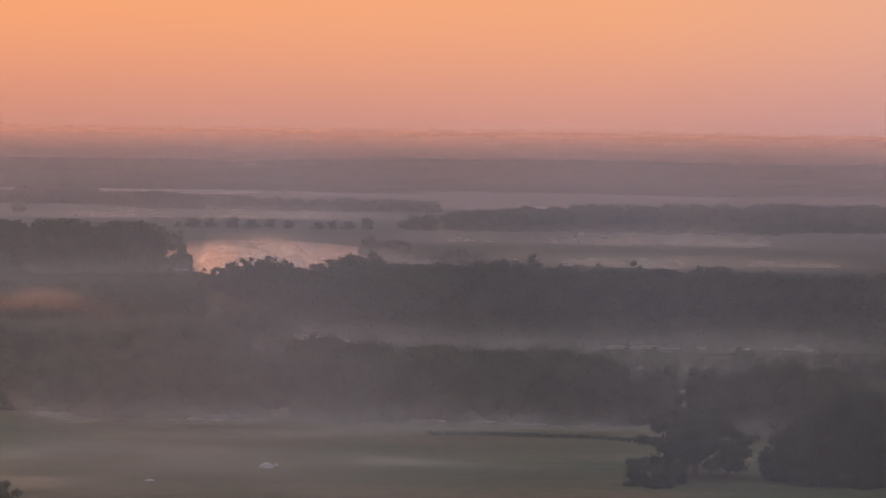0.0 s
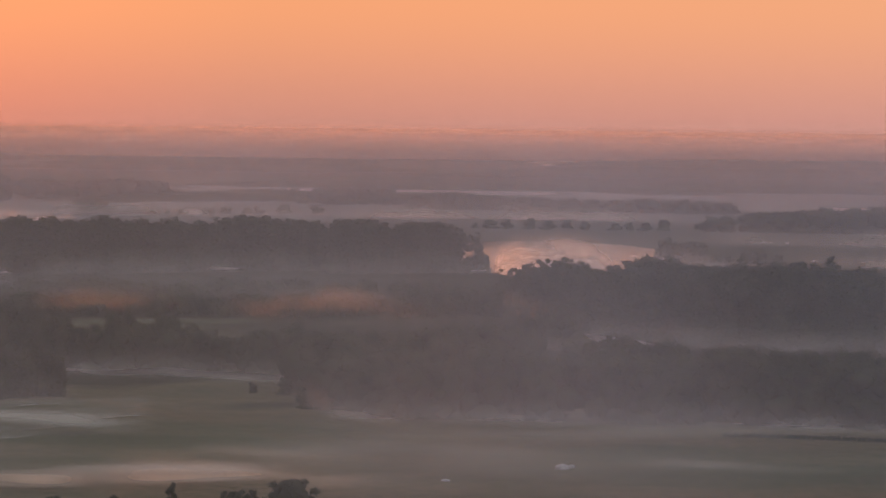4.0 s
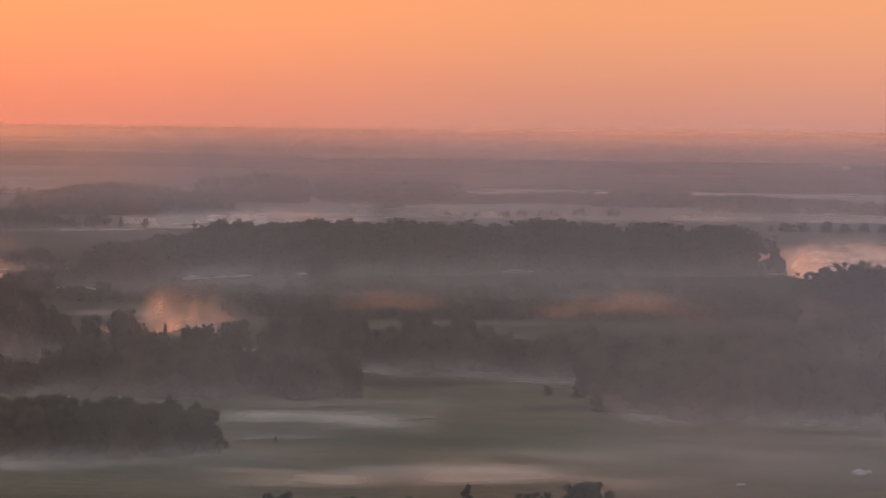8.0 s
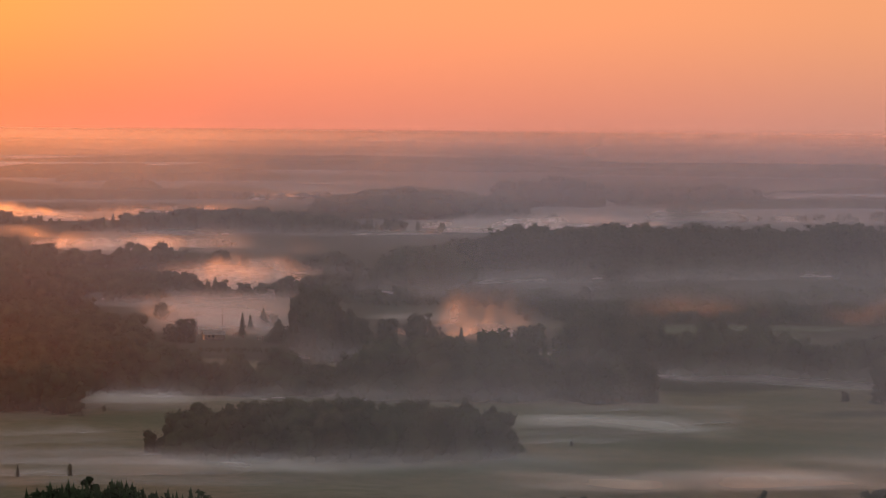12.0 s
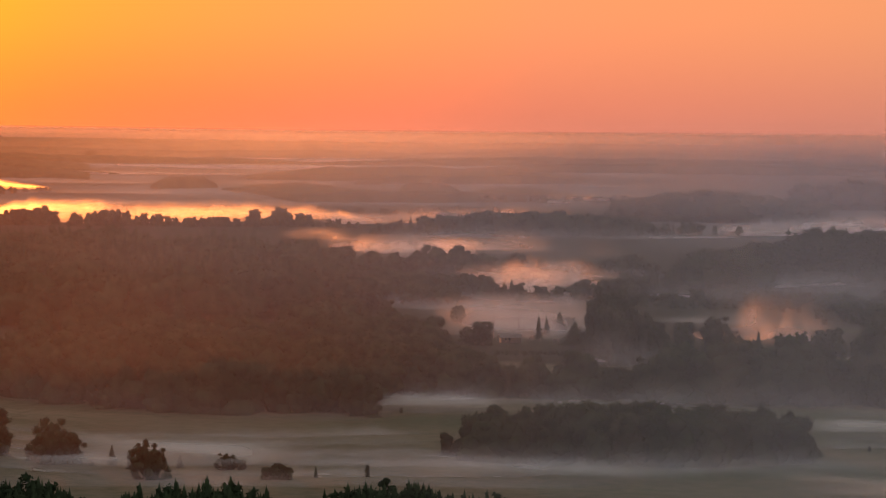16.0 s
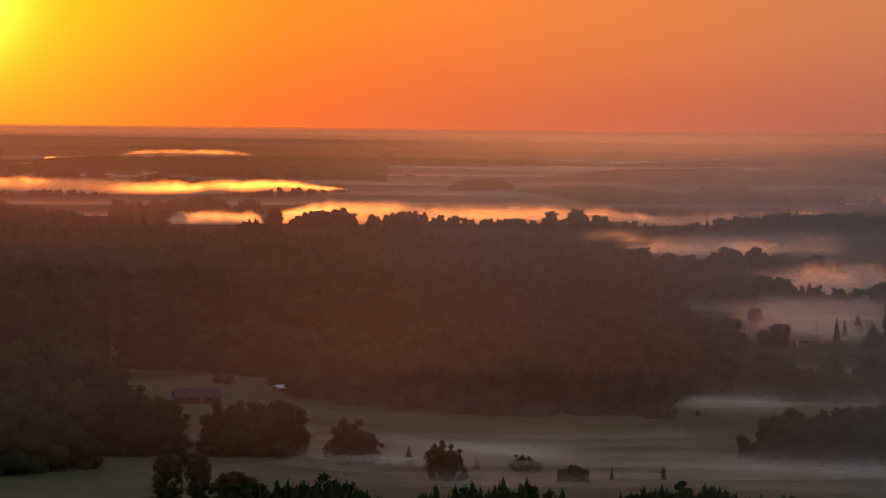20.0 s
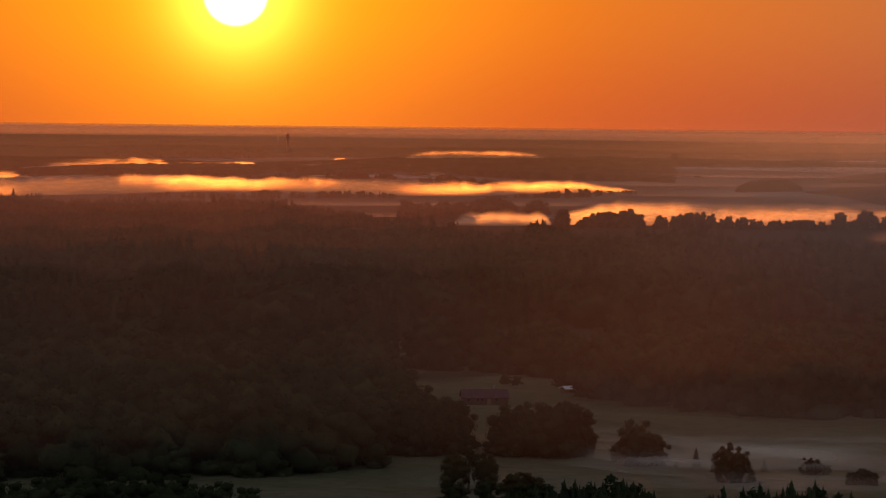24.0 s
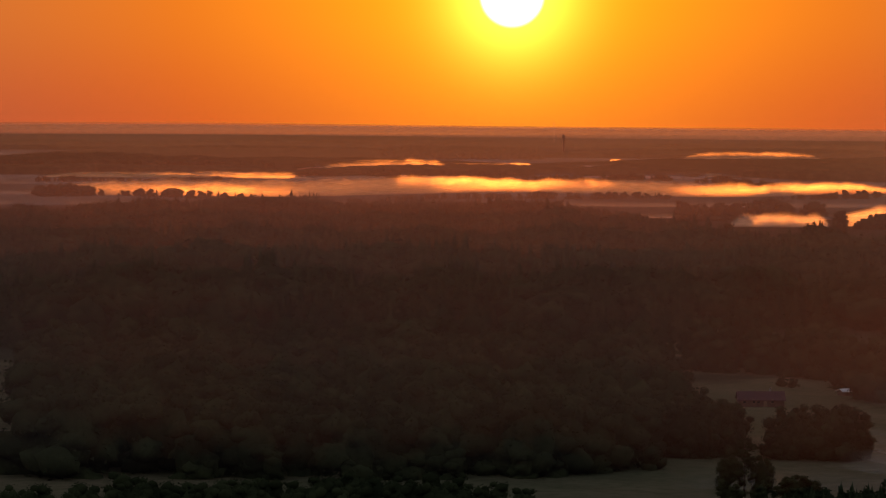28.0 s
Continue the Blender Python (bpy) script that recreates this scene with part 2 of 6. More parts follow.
def crown_pine(rng, leaves, size, base=0.45, lumps=8):
    """A pine: a bare bole and uneven tiers of boughs at the top."""
    parts = []
    for i in range(lumps):
        h = base + (1 - base) * (i + 0.6) / lumps
        reach = 0.16 * (1 - 0.55 * i / lumps) * rng.uniform(0.35, 1.1)
        a = i * 2.4 + rng.uniform(-0.6, 0.6)
        c = np.array([math.cos(a) * reach, math.sin(a) * reach, h - 0.03])
        rad = 0.10 * (1.15 - 0.6 * i / lumps) * rng.uniform(0.8, 1.2)
        parts.append((BALL[0] * rad * (0.85, 0.85, 0.6) * rng.uniform(0.8, 1.2, BALL[0].shape) + c, BALL[1]))
        k = leaves // lumps
        d = rng.normal(size=(k, 3))
        d /= np.linalg.norm(d, axis=1, keepdims=True)
        parts.append(tris(c + d * (rad, rad, rad * 0.75) * rng.uniform(0.8, 1.35, (k, 1)), size, rng))
    return join(*parts)


def crown_spruce(rng, leaves, size, tiers=9, width=0.21, base=0.08):
    """A spruce: drooping skirts of boughs on a straight stem, narrowing to a tip."""
    parts = []
    for i in range(tiers):
        h = base + (1 - base) * i / tiers
        w = width * (1 - i / tiers) ** 0.85 + 0.012
        k = 9
        a = np.arange(k) * 2 * math.pi / k + rng.uniform(0, 6)
        rim = np.stack([np.cos(a) * w * rng.uniform(0.5, 1.2, k), np.sin(a) * w * rng.uniform(0.5, 1.2, k), np.full(k, h) + rng.uniform(-0.03, 0.03, k)], 1)
        v = np.concatenate([rim, [[0, 0, h + 1.9 / tiers * (1 - base)]]])
        parts.append((v, np.array([[j, (j + 1) % k, k] for j in range(k)])))
        m = max(4, int(leaves * (1 - i / tiers) * 2 / tiers))
        b, s = rng.uniform(0, 2 * math.pi, m), rng.uniform(0.55, 1.15, m)
        c = np.stack([np.cos(b) * w * s, np.sin(b) * w * s, h + (1 - s) * 0.9 / tiers], 1)
        parts.append(tris(c, size, rng, 0.3))
    return join(*parts)


def tube(points, radii, sides=6):
    pts = [Vector(p) for p in points]
    v, f = [], []
    for i, (p, r) in enumerate(zip(pts, radii)):
        d = (pts[min(i + 1, len(pts) - 1)] - pts[max(i - 1, 0)]).normalized()
        x = d.orthogonal().normalized()
        y = d.cross(x)
        v += [tuple(p + (x * math.cos(2 * math.pi * k / sides) + y * math.sin(2 * math.pi * k / sides)) * r) for k in range(sides)]
        if i:
            f += [(a + k, a + (k + 1) % sides, b + (k + 1) % sides, b + k) for a, b in [((i - 1) * sides, i * sides)] for k in range(sides)]
    return np.array(v), f


def quads_to_tris(v, f):
    return np.asarray(v), np.array([q for a, b, c, d in f for q in ((a, b, c), (a, c, d))])


STEM = quads_to_tris(*tube([(0, 0, 0), (0.003, 0, 0.35), (0, 0.003, 0.7)], [0.018, 0.014, 0.006], 4))
WOOD = {
    "broad": [join(STEM, crown_broad(RNG, 700, 0.03, 11, -0.08, ROUND)) for _ in range(6)],
    "pine": [join(STEM, crown_pine(RNG, 120, 0.032, RNG.uniform(0.3, 0.5), 6)) for _ in range(6)],
    "spruce": [join(STEM, crown_spruce(RNG, 90, 0.03, 9, RNG.uniform(0.17, 0.25))) for _ in range(6)],
    "birch": [join(STEM, crown_birch(RNG, 420, 0.032)) for _ in range(6)],
    "inner_pine": [crown_pine(RNG, 48, 0.06, 0.55, 4) for _ in range(5)],
    "inner_spruce": [crown_spruce(RNG, 36, 0.05, 6, RNG.uniform(0.15, 0.22), 0.25) for _ in range(5)],
    "young": [crown_spruce(RNG, 130, 0.034, 6, RNG.uniform(0.10, 0.14), 0.5) for _ in range(5)],
    "sapling": [crown_pine(RNG, 190, 0.03, 0.45, 7) for _ in range(4)],
    "bush": [crown_broad(RNG, 260, 0.034, 7, -0.12) for _ in range(4)],
    "mid": [crown_broad(RNG, 260, 0.034, 6, 0.0) for _ in range(4)],
    "far": [crown_broad(RNG, 70, 0.05, 4, 0.0) for _ in range(6)],
    "speck": [crown_broad(RNG, 16, 0.09, 2) for _ in range(4)],
}

INNER = {"mid": "far", "pine": "inner_pine", "broad": "mid", "spruce": "inner_spruce"}


def woods(name, label, kinds, line, gap, mat):
    """A wood along a line of (bearing, front edge, back edge, tree height), one tree about every gap metres."""
    az, front, back, tall = (np.array(c) for c in zip(*line))
    rng = np.random.default_rng(int(abs(az[0]) * 100 + front[0]))
    vs, fs, k = [], [], 0

    def put(kind, a, q, h, wide):
        nonlocal k
        p, s = spot(a, q)
        v, f = WOOD[kind][rng.integers(len(WOOD[kind]))]
        h, t = h * s, rng.uniform(0, 2 * math.pi)
        c, sn = math.cos(t), math.sin(t)
        x, y = v[:, 0] * c - v[:, 1] * sn, v[:, 0] * sn + v[:, 1] * c
        vs.append(np.stack([x * h * wide + p.x, y * h * wide + p.y, v[:, 2] * h + p.z - 0.3], 1))
        fs.append(f + k)
        k += len(v)

    deep = gap * (1.7 if kinds[0] in ("far", "speck") else 1)
    rr = front.min()
    while rr <= back.max() + deep:
        step = gap * max(1.0, rr / 2400) if front.min() < 1500 else gap * max(1.0, rr / 5500)
        n = max(1, int(radians(az[-1] - az[0]) * rr / step))
        for j in range(n):
            a = az[0] + (az[-1] - az[0]) * (j + rng.uniform(0, 1)) / n
            q = rr + rng.uniform(-0.5, 0.5) * deep
            f0, f1, h = np.interp(a, az, front), np.interp(a, az, back), np.interp(a, az, tall)
            h *= min(1.0, 0.5 + 2.0 * min(a - az[0], az[-1] - a)) if kinds[0] == 'far' else 1.0
            if not f0 <= q <= max(f1, f0 + deep * 1.15):
                continue
            swell = 1 + 0.13 * noise.noise((a * 2.1, q * 0.013, 7.7)) + (0.28 * noise.noise((a * 0.9, q * 0.006, 2.2)) if f1 - f0 > 200 else 0.0)
            size = (rng.uniform(0.78, 1.13) if kinds[0] == "broad" else rng.uniform(0.86, 1.1)) * swell
            kind = kinds[rng.integers(len(kinds))]
            if f0 + 2 * gap < q < f1 - 3 * gap:
                kind = INNER.get(kind, kind)
            put(kind, a, q, h * size * (0.72 if kind == "bush" and len(kinds) > 1 else 0.92 if kind == "spruce" else 1), rng.uniform(0.9, 1.25) * {"far": 1.7, "speck": 1.6, "broad": 1.0, "mid": 1.15, "spruce": 1.0}.get(kind, 1))
            if q < f0 + 1.6 * gap and kind in ("broad", "pine", "mid"):
                for _ in range(3 if kind == "pine" else 1):
                    put("bush", a + math.degrees(rng.uniform(-0.6, 0.6) * gap / q), q - gap * rng.uniform(0.0, 0.6), h * rng.uniform(0.3, 0.55), 1.3)
        rr += deep * step / gap
    me = quick_mesh(name, np.concatenate(vs), np.concatenate(fs))
    me.materials.append(mat)
    return tagged(new(name, me), label, "woods", kind="stuff")


def lattice(x, y, seed):
    """Smooth noise from -1 to 1 over arrays of places."""
    xi, yi = np.floor(x).astype(int), np.floor(y).astype(int)
    fx, fy = x - xi, y - yi
    fx, fy = fx * fx * (3 - 2 * fx), fy * fy * (3 - 2 * fy)

    def at(i, j):
        v = np.sin(i * 127.1 + j * 311.7 + seed * 74.7) * 43758.5453
        return 2 * (v - np.floor(v)) - 1
    low = at(xi, yi) * (1 - fx) + at(xi + 1, yi) * fx
    return low * (1 - fy) + (at(xi, yi + 1) * (1 - fx) + at(xi + 1, yi + 1) * fx) * fy


def spots(az, r):
    """As spot(), for arrays."""
    d = np.where(r <= NEAR, r, RIM * r / (r + RIM - NEAR))
    z = np.where(r <= NEAR, 0.0, EYE * (1 - d / r)) + rim_rise(az, r)
    a = np.radians(az)
    return d * np.sin(a), d * np.cos(a), z, d / r


def canopy(name, label, line, mat, rows=14):
    """The closed, uneven roof of a deep wood far off, along a line of (bearing, front edge, back edge, tree height)."""
    az, front, back, tall = (np.array(c, float) for c in zip(*line))
    a = np.arange(az[0], az[-1], 0.035)
    u = np.concatenate([[0.0], np.linspace(0.0, 1.0, rows), [1.0]])
    aa, uu = np.meshgrid(a, u, indexing="ij")
    f0, f1 = np.interp(aa, az, front), np.interp(aa, az, back)
    seed = abs(az[0]) + front[0] * 0.01
    r = f0 + (f1 - f0) * uu + 0.012 * f0 * lattice(aa * 3, uu * 0 + seed, 1)
    k = np.arange(len(u))[None, :] + 0 * aa
    h = np.interp(aa, az, tall) * (0.92 + 0.14 * lattice(aa * 1.3, uu * 3, seed) + 0.10 * lattice(aa * 9, k * 3.7, seed + 1) + 0.11 * lattice(aa * 26, k * 5.1, seed + 2))
    h *= 0.1 + 0.9 * np.clip(np.minimum(aa - az[0], az[-1] - aa) / (0.22 * (az[-1] - az[0])), 0, 1) ** 0.6
    h[:, 0] = h[:, -1] = -0.5
    x, y, z, s = spots(aa, r)
    n, m = aa.shape
    i, j = np.meshgrid(np.arange(n - 1), np.arange(m - 1), indexing="ij")
    q = (i * m + j).ravel()
    me = quick_mesh(name, np.stack([x, y, z + h * s], 2).reshape(-1, 3), np.stack([q, q + m, q + m + 1, q + 1], 1))
    me.materials.append(mat)
    return tagged(new(name, me), label, "woods", kind="stuff")


woods("pine_forest", "dark pine forest with a saw-toothed crown line", ('pine',), [(-17.81, 1566, 1574, 9), (-17.35, 1540, 1548, 16), (-16.84, 1525, 1533, 19), (-16.12, 1518, 1560, 22), (-14.99, 1569, 1689, 24), (-13.24, 1605, 1736, 25), (-10.17, 1655, 1753, 25), (-7.46, 1695, 1770, 25)], 7.0, PINE)
woods("pine_forest", "dark pine forest ending beside the lake", ('pine',), [(-7.34, 1662, 1740, 25), (-6.49, 1667, 1760, 25), (-5.48, 1679, 1728, 25), (-4.97, 1683, 1691, 23), (-4.68, 1691, 1699, 21)], 6.5, PINE)
woods("pine_forest", "dark ragged pine forest in front of the lake", ('pine',), [(-4.51, 1488, 1496, 12), (-4.2, 1368, 1376, 17), (-3.74, 1229, 1349, 20), (-3.13, 1147, 1358, 21), (-1.48, 1106, 1351, 22), (0.16, 1098, 1333, 22), (2.21, 1101, 1297, 22), (5.28, 1108, 1280, 22), (8.32, 1118, 1294, 22)], 6.6, PINE)
woods("broadleaf_wood", "rounded green broadleaf wood along the meadow", ('broad',), [(-8.11, 891, 983, 15), (-7.4, 832, 978, 15), (-5.98, 819, 975, 15), (-4.66, 820, 995, 15), (-3.95, 820, 991, 15), (-3.43, 819, 873, 15), (-2.41, 819, 919, 15), (-1.48, 819, 959, 15), (-0.66, 819, 880, 15), (0.16, 821, 953, 15), (1.19, 820, 933, 14), (2.21, 819, 919, 14), (3.24, 817, 869, 12), (3.85, 814, 867, 12), (4.36, 813, 852, 16), (4.77, 811, 846, 13), (5.03, 809, 831, 9)], 10.4, LEAVES)
woods("broadleaf_wood", "round-topped broadleaf row in haze", ('broad',), [(-12.01, 981, 1007, 10), (-11.76, 970, 996, 14), (-11.15, 966, 992, 16.5), (-10.33, 968, 994, 16), (-9.82, 964, 990, 13), (-9.1, 957, 983, 12), (-8.48, 950, 977, 14), (-8.07, 942, 975, 16), (-7.46, 927, 974, 13), (-6.94, 916, 971, 13)], 7.5, LEAVES)
woods("bramble_edge", "low bushes along the wood's foot", ('bush',), [(-8.89, 892, 900, 3.5), (-8.28, 889, 897, 5), (-7.97, 884, 892, 8), (-7.66, 872, 880, 9)], 5, LEAVES)
woods("scrub", "low willow scrub in the wet ground", ('mid', 'bush'), [(-8.41, 1265, 1429, 6), (-6.49, 1269, 1470, 7), (-4.97, 1273, 1478, 7), (-4.35, 1275, 1426, 7)], 11, LEAVES)
woods("scrub", "low willow scrub in the wet ground", ('mid', 'bush'), [(-14.27, 1268, 1405, 6), (-12.73, 1259, 1470, 7), (-11.19, 1260, 1492, 7), (-9.16, 1256, 1474, 7), (-7.74, 1250, 1475, 7)], 11, LEAVES)
woods("broadleaf_wood", "hazy broadleaf thicket before the pines", ('broad', 'bush'), [(-3.95, 1114, 1167, 10), (-3.23, 1101, 1192, 12), (-2.51, 1094, 1174, 11), (-1.9, 1090, 1121, 9)], 8.0, LEAVES)
woods("scrub", "dark young trees below the pine forest", ('broad', 'bush'), [(1.19, 978, 1024, 9), (2.73, 974, 1013, 9), (4.77, 976, 1012, 9), (6.3, 976, 1015, 9), (8.32, 982, 1027, 9)], 10, LEAVES)
woods("reed_line", "thin dark line of reeds along a ditch", ('bush',), [(-0.25, 786, 794, 0.9), (1.19, 784, 792, 0.9), (2.73, 781, 789, 0.9), (3.75, 772, 780, 0.9)], 1.1, LEAVES)
woods("scrub", "dark willow scrub on the wet land", ('mid', 'bush'), [(-16.02, 1012, 1082, 6), (-13.39, 1014, 1107, 6), (-10.33, 1007, 1125, 6), (-7.25, 1003, 1126, 6), (-4.17, 1002, 1141, 6), (-0.1, 1022, 1149, 6)], 15, LEAVES)
woods("scrub", "dark willow scrub on the wet land", ('mid', 'bush'), [(-14.81, 1255, 1448, 6), (-11.35, 1264, 1486, 6), (-7.25, 1289, 1525, 6), (-5.2, 1308, 1529, 6)], 16, LEAVES)
woods("lakeside_trees", "rounded trees on the far shore", ('broad',), [(-1.48, 1877, 1885, 10), (-1.33, 1862, 1884, 14), (-0.97, 1866, 1889, 15), (-0.71, 1869, 1881, 12), (-0.51, 1871, 1879, 7)], 8.0, LEAVES)
woods("lakeside_trees", "low misty bushes on the far shore", ('broad',), [(-0.46, 1847, 1855, 5), (-0.15, 1842, 1850, 7), (0.16, 1845, 1853, 8), (0.67, 1834, 1842, 8), (0.88, 1837, 1845, 6)], 8.0, LEAVES)
woods("far_woods", "hazy wood beyond the lake", ('far',), [(-4.97, 2435, 2443, 8), (-3.74, 2454, 2462, 9), (-2.31, 2435, 2443, 8), (-1.48, 2449, 2457, 9), (-0.05, 2447, 2509, 14), (2.21, 2463, 2603, 20), (4.26, 2508, 2717, 20), (6.3, 2527, 2743, 20), (8.32, 2565, 2773, 20)], 15, PINE)
woods("far_woods", "hazy wood beyond the lake", ('far',), [(3.03, 2437, 2445, 10), (3.75, 2424, 2432, 11), (4.77, 2432, 2440, 9), (6.3, 2439, 2460, 9)], 13, PINE)
woods("far_woods", "hazy wood on a low rise", ('far',), [(-8.01, 3213, 3221, 18), (-7.0, 3214, 3222, 19), (-6.14, 3212, 3220, 17)], 10, PINE)
woods("far_woods", "hazy wood on a low rise", ('far',), [(-6.09, 3073, 3081, 16), (-4.97, 3055, 3063, 16), (-3.74, 3042, 3050, 14), (-2.31, 3014, 3022, 14), (-0.05, 3011, 3019, 14)], 8, PINE)
woods("mixed_wood", "dark wood end sloping down to the scrub", ('mid', 'spruce'), [(-18.02, 1498, 1506, 8), (-17.66, 1484, 1492, 12), (-17.35, 1469, 1477, 15), (-16.84, 1461, 1542, 18), (-16.32, 1453, 1567, 20), (-15.91, 1455, 1582, 21)], 6, PINE)
woods("broadleaf_wood", "broadleaf wood behind the meadow", ('broad',), [(-18.17, 885, 911, 7), (-17.92, 883, 909, 12), (-17.56, 880, 906, 15), (-16.84, 881, 907, 15), (-16.32, 878, 904, 17), (-15.5, 879, 905, 17), (-14.89, 880, 906, 15), (-14.27, 882, 908, 14), (-13.98, 886, 912, 9)], 7.2, LEAVES)
woods("broadleaf_wood", "low broadleaf row behind the young wood", ('broad',), [(-21.44, 892, 952, 12), (-20.73, 892, 923, 12), (-20.47, 892, 918, 8), (-20.01, 889, 915, 9), (-19.76, 889, 915, 11), (-19.4, 889, 915, 9), (-18.99, 890, 916, 13), (-18.74, 890, 916, 10), (-18.58, 890, 916, 9), (-18.17, 887, 913, 9)], 6.5, LEAVES)
woods("young_wood", "dense young wood standing in the meadow", ('birch', 'broad', 'bush'), [(-21.61, 735, 743, 7), (-21.44, 728, 736, 9), (-21.08, 720, 733, 10.5), (-20.52, 713, 752, 11), (-19.4, 710, 756, 11.5), (-18.38, 711, 760, 11.5), (-16.84, 714, 759, 11.5), (-15.71, 719, 757, 11.5), (-15.14, 724, 754, 10.5), (-14.91, 732, 740, 9), (-14.72, 742, 750, 4)], 5.2, LEAVES)
woods("hedge", "low dark hedge across the clearing", ('bush',), [(-20.57, 1065, 1081, 1.6), (-19.91, 1066, 1079, 1.6), (-18.79, 1067, 1078, 1.6)], 3, LEAVES)
woods("mixed_wood", "misty broadleaf wood by the clearing", ('broad',), [(-24.37, 912, 1172, 14), (-23.67, 911, 1173, 14), (-23.16, 911, 1153, 13), (-22.86, 911, 1092, 12), (-22.45, 911, 1096, 13), (-22.05, 911, 1089, 13), (-21.64, 921, 1061, 12), (-21.39, 932, 1010, 10), (-21.22, 942, 981, 8)], 7.0, LEAVES)
woods("scrub", "dark scrub below the pine forest", ('mid', 'bush'), [(-18.68, 1382, 1515, 5), (-17.76, 1362, 1527, 6), (-16.53, 1367, 1515, 6), (-15.3, 1350, 1481, 6), (-13.96, 1334, 1461, 6)], 11, LEAVES)
woods("mixed_wood", "misty tree row in the valley", ('mid',), [(-24.07, 1349, 1460, 12), (-23.16, 1350, 1404, 12), (-22.86, 1373, 1384, 10), (-22.15, 1420, 1476, 11), (-21.29, 1446, 1466, 10), (-21.11, 1447, 1455, 12), (-20.88, 1437, 1445, 13), (-20.68, 1438, 1446, 9), (-20.32, 1429, 1437, 8), (-20.01, 1430, 1438, 7), (-19.71, 1431, 1439, 8), (-19.2, 1422, 1430, 8), (-18.68, 1424, 1441, 11), (-18.38, 1425, 1454, 11), (-17.92, 1427, 1435, 8)], 8.0, LEAVES)
woods("mixed_wood", "misty rounded trees in the valley", ('mid',), [(-23.67, 1739, 1747, 14), (-23.26, 1726, 1737, 15), (-22.86, 1713, 1721, 11), (-22.25, 1702, 1710, 10), (-21.95, 1689, 1697, 14), (-21.54, 1690, 1698, 16), (-21.03, 1692, 1700, 13), (-20.42, 1694, 1702, 11), (-20.12, 1696, 1704, 12), (-19.98, 1696, 1704, 8)], 8.0, LEAVES)
woods("mixed_wood", "misty trees in the valley", ('mid',), [(-18.99, 1687, 1699, 8), (-18.17, 1678, 1722, 11), (-17.76, 1666, 1686, 10)], 8.0, LEAVES)
woods("pine_forest", "dark pine ridge between two mist banks", ('mid', 'spruce'), [(-22.86, 2291, 2299, 7), (-22.66, 2293, 2301, 10), (-22.05, 2285, 2293, 15), (-20.93, 2281, 2311, 18), (-20.12, 2276, 2332, 19), (-19.2, 2284, 2334, 18), (-18.38, 2292, 2325, 16), (-17.76, 2311, 2327, 12), (-16.94, 2333, 2341, 12), (-16.32, 2341, 2349, 11), (-15.96, 2358, 2366, 8)], 6.5, PINE)
woods("far_woods", "misty low wooded rise", ('far',), [(-18.58, 2758, 2820, 18), (-17.97, 2731, 2862, 20), (-17.45, 2721, 2881, 24), (-16.94, 2712, 2899, 26), (-16.43, 2720, 2914, 26), (-15.91, 2729, 2918, 22), (-14.68, 2750, 2786, 18), (-14.12, 2761, 2769, 12)], 14, PINE)
woods("far_woods", "misty low wooded rise", ('far',), [(-15.3, 3200, 3208, 26), (-14.68, 3215, 3223, 30), (-13.96, 3233, 3241, 31), (-13.24, 3252, 3260, 28), (-12.42, 3275, 3283, 22), (-11.71, 3295, 3303, 25), (-10.99, 3316, 3324, 24), (-10.17, 3341, 3349, 18)], 16, PINE)
woods("far_woods", "rounded misty trees", ('far',), [(-12.12, 2727, 2735, 10), (-11.91, 2732, 2807, 15), (-11.6, 2738, 2816, 16), (-11.35, 2743, 2751, 9)], 10, PINE)
woods("far_woods", "low hazy tree line", ('far',), [(-11.3, 2744, 2752, 5), (-10.17, 2768, 2776, 6), (-8.75, 2801, 2809, 8), (-8.35, 2811, 2855, 9), (-7.46, 2833, 2841, 9)], 13, PINE)
woods("far_woods", "long hazy wood", ('far',), [(-10.17, 3341, 3349, 9), (-8.95, 3380, 3388, 10), (-8.65, 3391, 3399, 14), (-7.46, 3432, 3440, 15), (-6.13, 3481, 3489, 13)], 16, PINE)
woods("far_woods", "hazy trees along a lit stream", ('far',), [(-22.45, 3408, 3416, 10), (-20.93, 3440, 3448, 12), (-19.4, 3474, 3482, 9), (-18.38, 3500, 3515, 11), (-17.76, 3515, 3523, 9)], 15, PINE)
woods("far_woods", "hazy trees along a lit stream", ('far',), [(-23.87, 2915, 2925, 7), (-22.45, 2893, 2901, 6), (-21.85, 2901, 2913, 8), (-20.83, 2916, 2933, 9)], 13, PINE)
woods("mixed_wood", "broad dark wood rising from the meadow", ('broad',), [(-29.56, 897, 913, 15), (-29.15, 887, 963, 16), (-28.44, 867, 991, 17), (-27.83, 860, 1039, 17), (-27.32, 850, 1056, 17), (-25.79, 840, 1042, 17), (-24.55, 834, 1013, 16), (-23.73, 831, 994, 14), (-22.91, 832, 991, 13), (-22.52, 836, 978, 13), (-22.19, 890, 993, 13), (-21.68, 895, 968, 12), (-21.06, 900, 921, 11), (-20.65, 905, 913, 10), (-20.53, 909, 917, 5)], 9.9, LEAVES)
woods("mixed_wood", "wood edge of broadleaf trees with spruces", ('broad', 'spruce'), [(-22.96, 1075, 1083, 12), (-22.4, 1076, 1084, 15), (-21.99, 1069, 1077, 13), (-21.63, 1059, 1067, 11)], 6.5, LEAVES)
